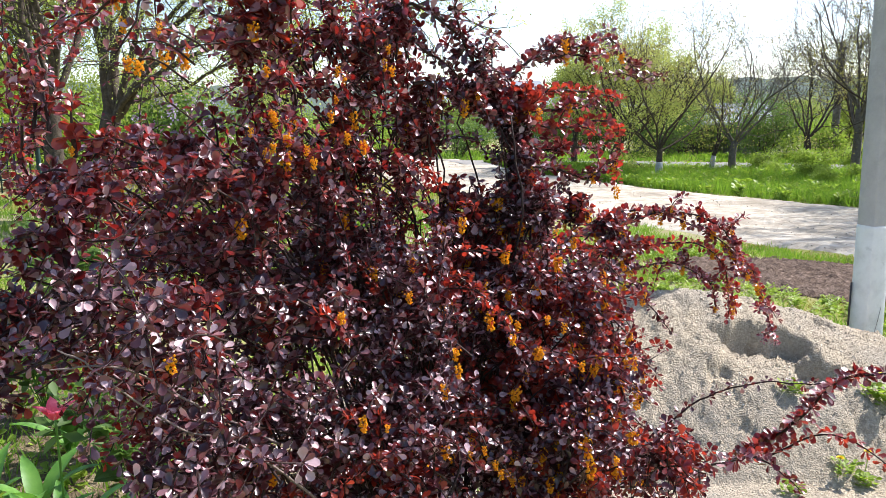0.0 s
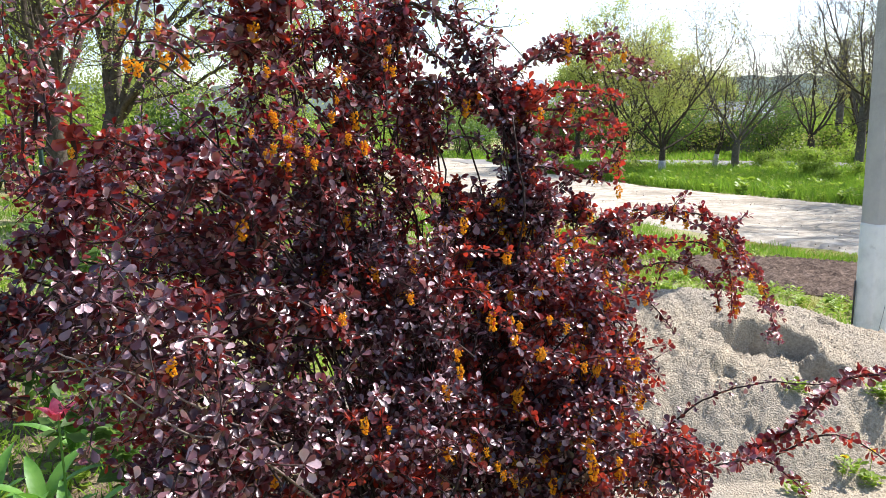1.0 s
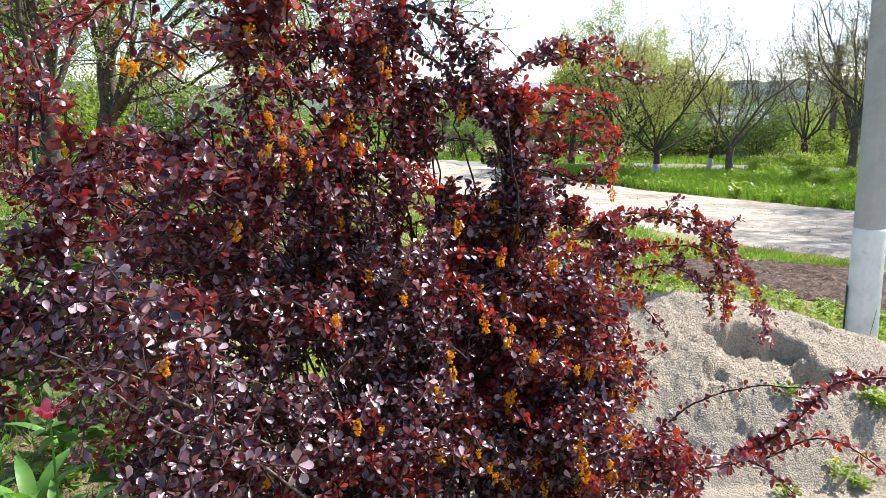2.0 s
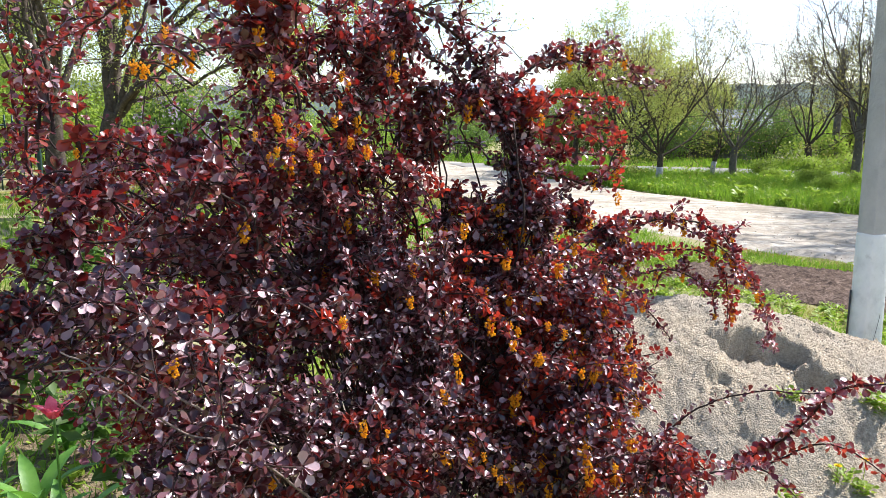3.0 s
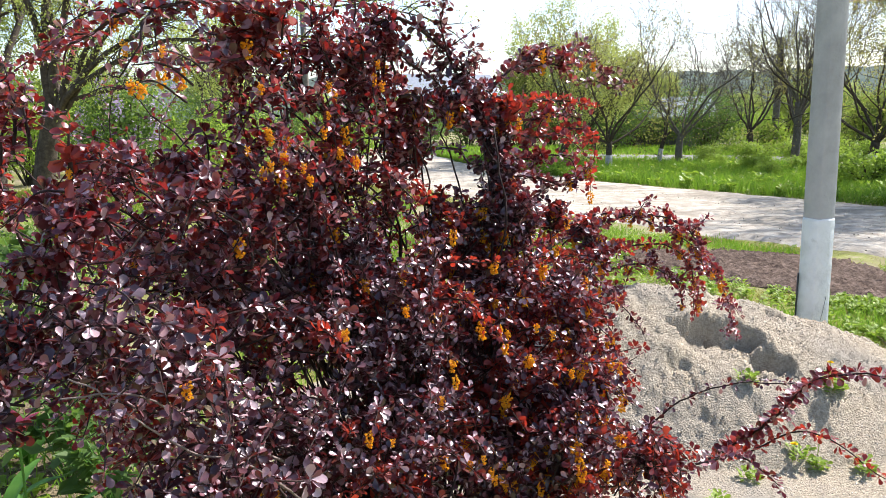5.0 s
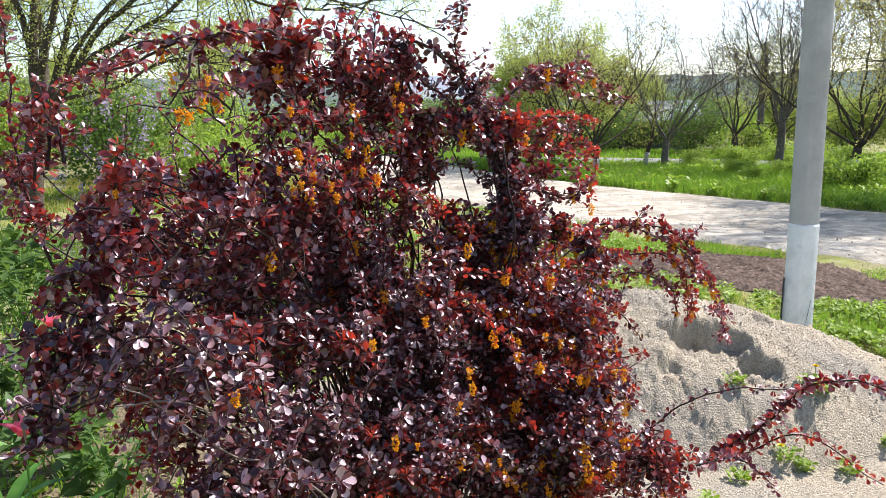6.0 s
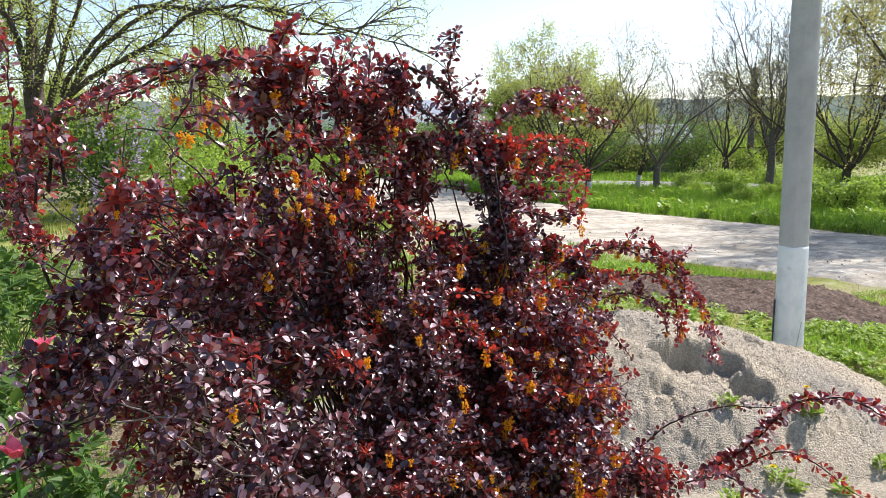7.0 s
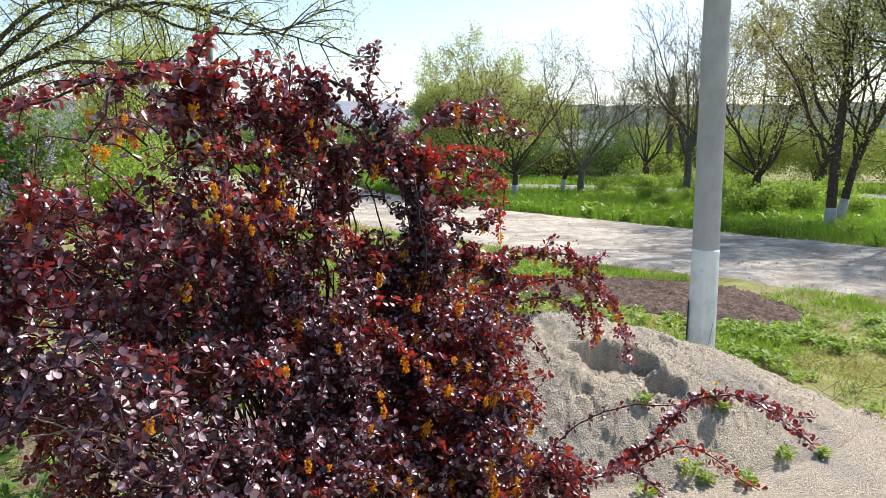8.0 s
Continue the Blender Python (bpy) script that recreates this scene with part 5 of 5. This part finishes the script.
wood_pole((-7.06, 39.6), 4.8, "weathered wooden pole in the distance")


def gabled_house(at, size, rot, wall, roof, label, windows=2):
    w, d, h, rh = size
    t = thing("house", label, "house", (*at, 0), "far houses")
    t.rotation_euler = (0, 0, radians(rot))
    bm = bmesh.new()
    v = [bm.verts.new(p) for p in [(-w, -d, 0), (w, -d, 0), (w, d, 0), (-w, d, 0), (-w, -d, h), (w, -d, h), (w, d, h), (-w, d, h), (-w, 0, h + rh), (w, 0, h + rh)]]
    for q in ((0, 1, 5, 4), (2, 3, 7, 6), (1, 2, 6, 9, 5), (3, 0, 4, 8, 7)):
        bm.faces.new([v[i] for i in q])
    part("wall", bm_mesh("wall", bm, wall), t)
    bm = bmesh.new()
    for s in (-1, 1):
        q = [bm.verts.new(p) for p in [(-w - 0.3, s * (d + 0.3), h - 0.1), (w + 0.3, s * (d + 0.3), h - 0.1), (w + 0.3, 0, h + rh + 0.06), (-w - 0.3, 0, h + rh + 0.06)]]
        u = [bm.verts.new(x.co + Vector((0, 0, 0.08))) for x in q]
        bm.faces.new(q), bm.faces.new(u)
        for i in range(4):
            bm.faces.new((q[i], q[(i + 1) % 4], u[(i + 1) % 4], u[i]))
    part("roof", bm_mesh("roof", bm, roof), t)
    for i in range(windows):
        x = -w + (i + 0.5) * 2 * w / windows
        bm = bmesh.new()
        bmesh.ops.create_cube(bm, size=1, matrix=Matrix.Translation((x, -d - 0.02, h * 0.55)) @ Matrix.Diagonal((0.9, 0.06, 1.0, 1)))
        part("window", bm_mesh("window", bm, M_STEEL), t)
    return t


gabled_house((11.6, 33.0), (2.6, 2.0, 1.3, 0.7), -15, M_WALL, M_ROOF, "low dark shed behind the hedge", 1)
gabled_house((3.6, 62.0), (5.0, 3.5, 2.6, 1.9), 10, M_PLASTER, M_ROOF, "pale distant house with grey sheet roof", 3)


def hills():
    xs = np.linspace(-70, 70, 260)
    v, f = [], []
    for i, a in enumerate(xs):
        d = 260.0
        x, y = d * math.sin(radians(a)), d * math.cos(radians(a))
        top = 12.5 + 4.0 * lump(a, 0, 0.05, 1.0) + 1.6 * lump(a, 0, 0.9, 2.0) + 0.9 * lump(a, 0, 3.0, 3.0) + 3.0 * max(0.0, math.sin(radians(a * 2.2)))
        v += [(x * 0.75, y * 0.75, -1.0), (x * 0.88, y * 0.88, top * 0.45), (x, y, top), (x * 1.3, y * 1.3, -2.0)]
    for i in range(len(xs) - 1):
        for k in range(3):
            q = i * 4 + k
            f += [(q, q + 4, q + 5), (q, q + 5, q + 1)]
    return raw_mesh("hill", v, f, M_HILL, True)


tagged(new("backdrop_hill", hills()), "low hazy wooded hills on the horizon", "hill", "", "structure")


# ---- green fence ----
garden_fence = thing("garden_fence", "dark green painted metal garden fence", "fence", (-8.1, 14.6, 0))
garden_fence.rotation_euler = (0, 0, radians(20))
_bar = Pile()
_bar.add(*tube([(0, 0, 0.05), (0, 0, 0.8), (0, 0, 1.5)], 0.016, 6))
BAR = _bar.mesh("bar", M_FENCE)
_post = Pile()
_post.add(*tube([(0, 0, -0.1), (0, 0, 0.8), (0, 0, 1.65)], 0.045, 8))
POST = _post.mesh("post", M_FENCE)
for i in range(34):
    part("bar", BAR, garden_fence).location = (-4.0 + i * 0.13, 0, 0)
for i in range(4):
    part("post", POST, garden_fence).location = (-4.06 + i * 1.5, 0, 0)
for z in (0.3, 1.3):
    rail = Pile()
    rail.add(*tube([(-4.06, 0.02, z), (-1.8, 0.02, z), (0.44, 0.02, z)], 0.02, 6))
    part("rail", rail.mesh("rail", M_FENCE), garden_fence)


# ---- grass and weeds ----
def field(name, n, spot, height, mat, label, seed, half=0.004, kind="stuff", lean=0.35):
    r = np.random.default_rng(seed)
    P = np.array([spot(r) for _ in range(n)])
    D = unit(r.normal(size=(n, 3)) * (lean, lean, 0.1) + (0, 0, 1))
    N = unit(r.normal(size=(n, 3)) * (1, 1, 0.1))
    L = r.uniform(*height, n)
    return tagged(new(name, raw_mesh(name, *scatter_leaves(P, D, N, L, np.full(n, half) * r.uniform(0.7, 1.4, n), BLADE_V, BLADE_F), mat)), label, "grass", "", kind)


def between(line_a, line_b, i0, i1):
    def spot(r):
        i = i0 + (i1 - i0) * r.random()
        k, t = int(i), i - int(i)
        u = r.random()
        a = np.array(line_a[k]) * (1 - t) + np.array(line_a[k + 1]) * t
        b = np.array(line_b[k]) * (1 - t) + np.array(line_b[k + 1]) * t
        p = a * (1 - u) + b * u
        return p[0], p[1], -0.02
    return spot


VERGE_A = [(11.9, 6.0), (8.9, 9.75), (6.8, 12.7), (4.9, 15.5), (3.1, 19.7), (1.7, 25.0)]
VERGE_B = [(24.0, 11.5), (17.0, 17.4), (11.0, 20.8), (6.0, 22.2), (4.0, 22.8), (2.2, 24.5)]
field("verge_grass", 100000, between(VERGE_A, VERGE_B, 0.0, 4.99), (0.10, 0.32), M_GRASS, "lush tall green grass between road and trees", 7, 0.005)
field("far_grass", 16000, between([(27.0, 13.6), (19.0, 20.4), (12.5, 24.0), (6.6, 25.8), (0.2, 26.8)], [(32.0, 18.0), (24.0, 25.0), (14.0, 29.0), (7.0, 31.0), (-1.0, 33.0)], 0.0, 3.99), (0.10, 0.26), M_GRASS, "bright grass beyond the paved lane", 8, 0.014)


def patchy(x0, x1, y0, y1, thr, seed, avoid_bed=True, scale=0.9):
    def spot(r):
        while True:
            x, y = r.uniform(x0, x1), r.uniform(y0, y1)
            if lump(x, y, scale, seed) + 0.5 * lump(x, y, scale * 3.3, seed + 5) < thr + r.normal() * 0.12:
                continue
            if avoid_bed and edge_distance(x, y, BED) > -0.03:
                continue
            # keep off the road and the heap
            near = np.interp(y, [p[1] for p in ROAD_NEAR], [p[0] for p in ROAD_NEAR])
            if x > near - 0.05:
                continue
            if -0.6 < x < 3.5 and 1.8 < y < 4.8 and heap_z(x, y) > 0.02 + 0.02 * r.normal():
                continue
            return x, y, -0.02
    return spot


field("lawn_grass", 80000, patchy(-0.5, 7.0, 2.6, 9.0, -0.05, 3.0), (0.012, 0.045), M_GRASS_DRY, "short sparse yellowish-green lawn grass", 9, 0.0026, lean=1.1)
field("lawn_grass_green", 24000, patchy(-1.0, 6.0, 4.8, 12.0, 0.12, 6.0), (0.03, 0.10), M_GRASS, "fresh green grass tufts beside the road", 10, 0.0035)
field("garden_grass", 42000, patchy(-8.0, 0.5, 2.2, 15.0, -0.08, 9.0), (0.04, 0.16), M_GRASS, "green garden grass under the trees", 12, 0.004)
field("far_lawn", 20000, patchy(-7.0, 2.0, 12.0, 26.0, -0.2, 12.0), (0.05, 0.16), M_GRASS_DRY, "pale sunlit grass beside the road", 13, 0.008)


def weed_leaves(pile, at, s, r):
    """A low rosette of broad leaves."""
    n = int(r.integers(14, 26))
    a = r.random(n) * 6.28
    D = unit(np.stack([np.cos(a), np.sin(a), r.uniform(0.1, 0.7, n)], -1))
    P = np.stack([np.cos(a) * 0.01, np.sin(a) * 0.01, r.uniform(0, 0.05, n) * s], -1) + np.array(at)
    L = r.uniform(0.015, 0.038, n) * s
    N = np.stack([-np.cos(a) * 0.5, -np.sin(a) * 0.5, np.ones(n)], -1) + r.normal(size=(n, 3)) * 0.25
    pile.add(*scatter_leaves(P, D, N, L, L * r.uniform(0.22, 0.4)))


def weed_patch(name, spot, count, size, seed, label):
    r = np.random.default_rng(seed)
    pile = Pile()
    for _ in range(count):
        x, y, z = spot(r)
        weed_leaves(pile, (x, y, z + 0.01), r.uniform(*size), r)
    return tagged(new(name, pile.mesh(name, M_WEED, True)), label, "weeds", "", "stuff")


weed_patch("verge_weeds", between(VERGE_A, VERGE_B, 0.0, 3.6), 900, (1.4, 4.0), 30, "broad-leaved bright weeds among the tall verge grass")
weed_patch("weed_patch", patchy(3.1, 5.8, 4.2, 5.7, 0.10, 21.0, scale=1.7), 750, (0.4, 1.3), 31, "low bright green broad-leaved weeds by the pole")
weed_patch("weed_patch", patchy(1.0, 4.2, 5.0, 8.8, 0.0, 23.0), 700, (0.6, 1.5), 32, "low green weeds between heap and road")
weed_patch("weed_patch", patchy(3.3, 7.0, 3.0, 8.0, 0.05, 25.0), 1100, (0.3, 0.75), 33, "low scattered weeds on the lawn")
weed_patch("weed_patch", patchy(-5.0, -0.4, 2.0, 9.0, -0.1, 27.0), 420, (0.8, 2.2), 34, "lush green weeds on the garden side")


def heap_weed(x, y, s, seed):
    r = np.random.default_rng(seed)
    pile = Pile()
    for _ in range(4):
        weed_leaves(pile, (r.normal() * 0.02, r.normal() * 0.02, 0), s, r)
    w = new("weed", pile.mesh("weed", M_WEED, True))
    w.location = (x, y, max(-0.02, heap_z(x, y)) - 0.005)
    return tagged(w, "small green weed growing on the sand heap", "weed", "heap weeds", "stuff")


for i, (x, y, s) in enumerate([(1.66, 3.30, 0.9), (1.74, 3.02, 0.9), (1.82, 2.98, 0.8), (2.02, 3.30, 1.1), (2.08, 3.28, 0.8), (2.0, 2.95, 1.0), (1.5, 2.9, 0.8), (2.3, 3.1, 1.0), (1.3, 2.75, 0.9), (2.55, 3.15, 1.0)]):
    heap_weed(x, y, s, i)


def dry_stalks(at, n, s, seed):
    """A clump of last year's thin dry stems, leaning all ways."""
    r = np.random.default_rng(seed)
    t = thing("dry_weed", "clump of thin dry grey-brown weed stalks", "dry weed", at, "dry weeds")
    for _ in range(n):
        d = unit(np.array((r.normal() * 0.7, r.normal() * 0.7, 0.9)))
        ln = s * r.uniform(0.5, 1.1)
        base = np.array((r.normal() * 0.03, r.normal() * 0.03, -0.01))
        pile = Pile()
        pile.add(*tube(spline([base, base + d * ln * 0.5 + r.normal(size=3) * 0.015, base + d * ln + (0, 0, -0.03 * s)], 0.03), 0.0016, 4))
        part("stalk", pile.mesh("stalk", M_STRAW), t)


for i, (x, y, n, s) in enumerate([(3.37, 3.94, 9, 0.26), (3.56, 4.10, 7, 0.22), (3.50, 4.50, 9, 0.20), (3.25, 4.55, 6, 0.16), (3.05, 3.75, 5, 0.24)]):
    dry_stalks((x, y, max(-0.02, heap_z(x, y))), n, s, 200 + i)


def dandelion(at, i):
    d = thing("dandelion", "small yellow dandelion flower on the sand", "flower", at, "dandelions")
    st = Pile()
    st.add(*tube([(0, 0, 0), (0.004, 0.002, 0.04), (0.002, 0, 0.08)], 0.0016, 5))
    part("stalk", st.mesh("stalk", M_WEED), d)
    pile = Pile()
    for k in range(3):
        n = 14 - 3 * k
        a = np.arange(n) * 6.28 / n + k
        pile.add(*scatter_leaves(np.tile((0.002, 0, 0.08), (n, 1)), np.stack([np.cos(a), np.sin(a), np.full(n, 0.25 + 0.5 * k)], -1), np.tile((0, 0, 1.0), (n, 1)), np.full(n, 0.016 - 0.003 * k), np.full(n, 0.0035), LEAF_V, LEAF_F))
    part("bloom", pile.mesh("bloom", M_DANDELION), d)


for i, (x, y) in enumerate([(1.72, 3.0), (1.84, 3.02), (2.06, 3.33)]):
    dandelion((x, y, max(-0.02, heap_z(x, y))), i)


def tulip(at, height, s, seed):
    r = np.random.default_rng(seed)
    t = thing("tulip", "open pink-red tulip with broad green leaves", "flower", at, "tulips")
    top = np.array((r.normal() * 0.02, r.normal() * 0.02, height))
    st = Pile()
    st.add(*tube(spline([(0, 0, 0), top * (0.3, 0.3, 0.5), top], 0.04), 0.0035 * s, 6))
    part("stalk", st.mesh("stalk", M_TULIP_LEAF, True), t)
    head = part("bloom", Pile().mesh("bloom", M_TULIP), t)
    head.location = top
    pet = Pile()
    # one cupped petal
    n, m = 7, 5
    g = []
    for i in range(n):
        u = i / (n - 1)
        w = 0.024 * math.sin(math.pi * min(1, 0.18 + 0.80 * u)) ** 0.8 * (1 if u < 0.96 else 0.35)
        for j in range(m):
            q = (j / (m - 1) - 0.5) * 2
            g.append((0.008 + 0.020 * u + 0.022 * u ** 4 - 0.008 * q * q * (1 - u), q * w * 0.85, 0.058 * u - 0.006 * u ** 5 - 0.004 * abs(q)))
    f = []
    for i in range(n - 1):
        for j in range(m - 1):
            a = i * m + j
            f += [(a, a + m, a + m + 1), (a, a + m + 1, a + 1)]
    pet.add(np.array(g) * s, f)
    PM = pet.mesh("petal", M_TULIP, True)
    for k in range(6):
        p = part("petal", PM, head)
        p.rotation_euler = (0, radians(14 if k % 2 else 0), k * 1.047 + r.normal() * 0.08)
    for k in range(4):
        a = k * 1.6 + r.random()
        ln, n2 = height * r.uniform(0.6, 0.95), 9
        lp = Pile()
        v, f = [], []
        for i in range(n2):
            u = i / (n2 - 1)
            w = 0.028 * s * math.sin(math.pi * (0.12 + 0.86 * u)) ** 0.9
            x, z = ln * 0.55 * u ** 1.5, ln * (u - 0.35 * u * u)
            v += [(x, w, z + w * 0.5), (x, 0, z), (x, -w, z + w * 0.5)]
        for i in range(n2 - 1):
            for j in range(2):
                q = i * 3 + j
                f += [(q, q + 3, q + 4), (q, q + 4, q + 1)]
        lp.add(v, f)
        part("leaf", lp.mesh("leaf", M_TULIP_LEAF, True), t).rotation_euler = (0, 0, a)
    return t


def peony(at, s, seed):
    """A dark clump of divided leaves."""
    r = np.random.default_rng(seed)
    t = thing("leafy_plant", "dark green leafy garden plant in the flower bed", "plant", at, "bed plants")
    P, D, N, L, st = [], [], [], [], Pile()
    for _ in range(16):
        a = r.random() * 6.28
        top = np.array((math.cos(a) * r.uniform(0.05, 0.22), math.sin(a) * r.uniform(0.05, 0.22), r.uniform(0.22, 0.42))) * s
        st.add(*tube([(0, 0, 0), top * (0.4, 0.4, 0.6), top], [0.004, 0.003, 0.002], 4))
        for k in range(14):
            d = unit(np.array((math.cos(a), math.sin(a), 0.1)) * 0.5 + r.normal(size=3) * (0.8, 0.8, 0.4))
            P.append(top * r.uniform(0.6, 1.0)); D.append(d); N.append(np.array((0, 0, 1.0)) + r.normal(size=3) * 0.3); L.append(r.uniform(0.05, 0.11) * s)
    part("stalk_wood", st.mesh("stalk_wood", M_TULIP_LEAF), t, "", "stuff")
    part("leaf_mass", raw_mesh("leaf_mass", *scatter_leaves(np.array(P), np.array(D), np.array(N), np.array(L), np.array(L) * 0.22, SMALL_V, SMALL_F), M_FOL_GREEN), t, "", "stuff")


peony((-2.55, 5.7, -0.01), 1.7, 2)
peony((-2.25, 5.1, -0.01), 1.4, 3)
peony((-3.0, 6.3, -0.01), 1.6, 7)
peony((-1.75, 3.7, -0.01), 1.3, 4)
peony((-1.25, 3.2, -0.01), 1.0, 5)
peony((-0.95, 2.9, -0.01), 0.9, 6)
PLOT = [(-0.5, 1.7), (-0.45, 3.1), (-1.0, 4.6), (-2.6, 4.9), (-2.9, 3.2), (-1.7, 1.9)]


def plot_z(x, y):
    e = edge_distance(x, y, PLOT) + 0.18 * lump(x, y, 2.0, 1.0)
    return -0.2 if e < -0.25 else min(0.02, 0.1 * e) - 0.008 + 0.014 * lump(x, y, 11.0, 5.0) + 0.008 * lump(x, y, 30.0, 6.0)


tagged(new("flower_bed", height_field("flower_bed", -3.2, -0.2, 1.4, 5.2, 0.03, plot_z, M_LITTER, False)), "brown littered soil of the flower bed", "soil bed", "", "structure")


def leaf_clump(at, s, seed):
    """Strap leaves of a tulip that is not in flower."""
    r = np.random.default_rng(seed)
    t = thing("tulip_clump", "clump of broad green tulip leaves", "plant", at, "tulip clumps")
    for k in range(6):
        ln, n2 = 0.34 * s * r.uniform(0.7, 1.1), 8
        v, f = [], []
        for i in range(n2):
            u = i / (n2 - 1)
            w = 0.030 * s * math.sin(math.pi * (0.12 + 0.86 * u)) ** 0.9
            x, z = ln * 0.6 * u ** 1.4, ln * (u - 0.4 * u * u)
            v += [(x, w, z + w * 0.5), (x, 0, z), (x, -w, z + w * 0.5)]
        for i in range(n2 - 1):
            for j in range(2):
                q = i * 3 + j
                f += [(q, q + 3, q + 4), (q, q + 4, q + 1)]
        part("leaf", raw_mesh("leaf", v, f, M_TULIP_LEAF, True), t).rotation_euler = (0, radians(r.uniform(-12, 8)), k * 1.05 + r.random() * 0.6)


for i, (x, y, s) in enumerate([(-1.20, 2.55, 0.95), (-1.32, 2.8, 1.0), (-1.0, 2.45, 0.8), (-0.85, 2.6, 0.8), (-1.5, 2.8, 0.9), (-1.15, 2.35, 0.8), (-1.45, 3.3, 1.0), (-0.75, 2.3, 0.6)]):
    leaf_clump((x, y, 0.0), s, 40 + i)
weed_patch("weed_patch", lambda r: (r.uniform(-2.6, -0.5), r.uniform(1.9, 4.6), 0.0), 150, (0.5, 1.4), 36, "small green weeds in the flower bed")

tulip((-1.08, 2.54, -0.01), 0.52, 1.1, 2)
tulip((-1.55, 3.82, -0.01), 0.52, 1.1, 3)
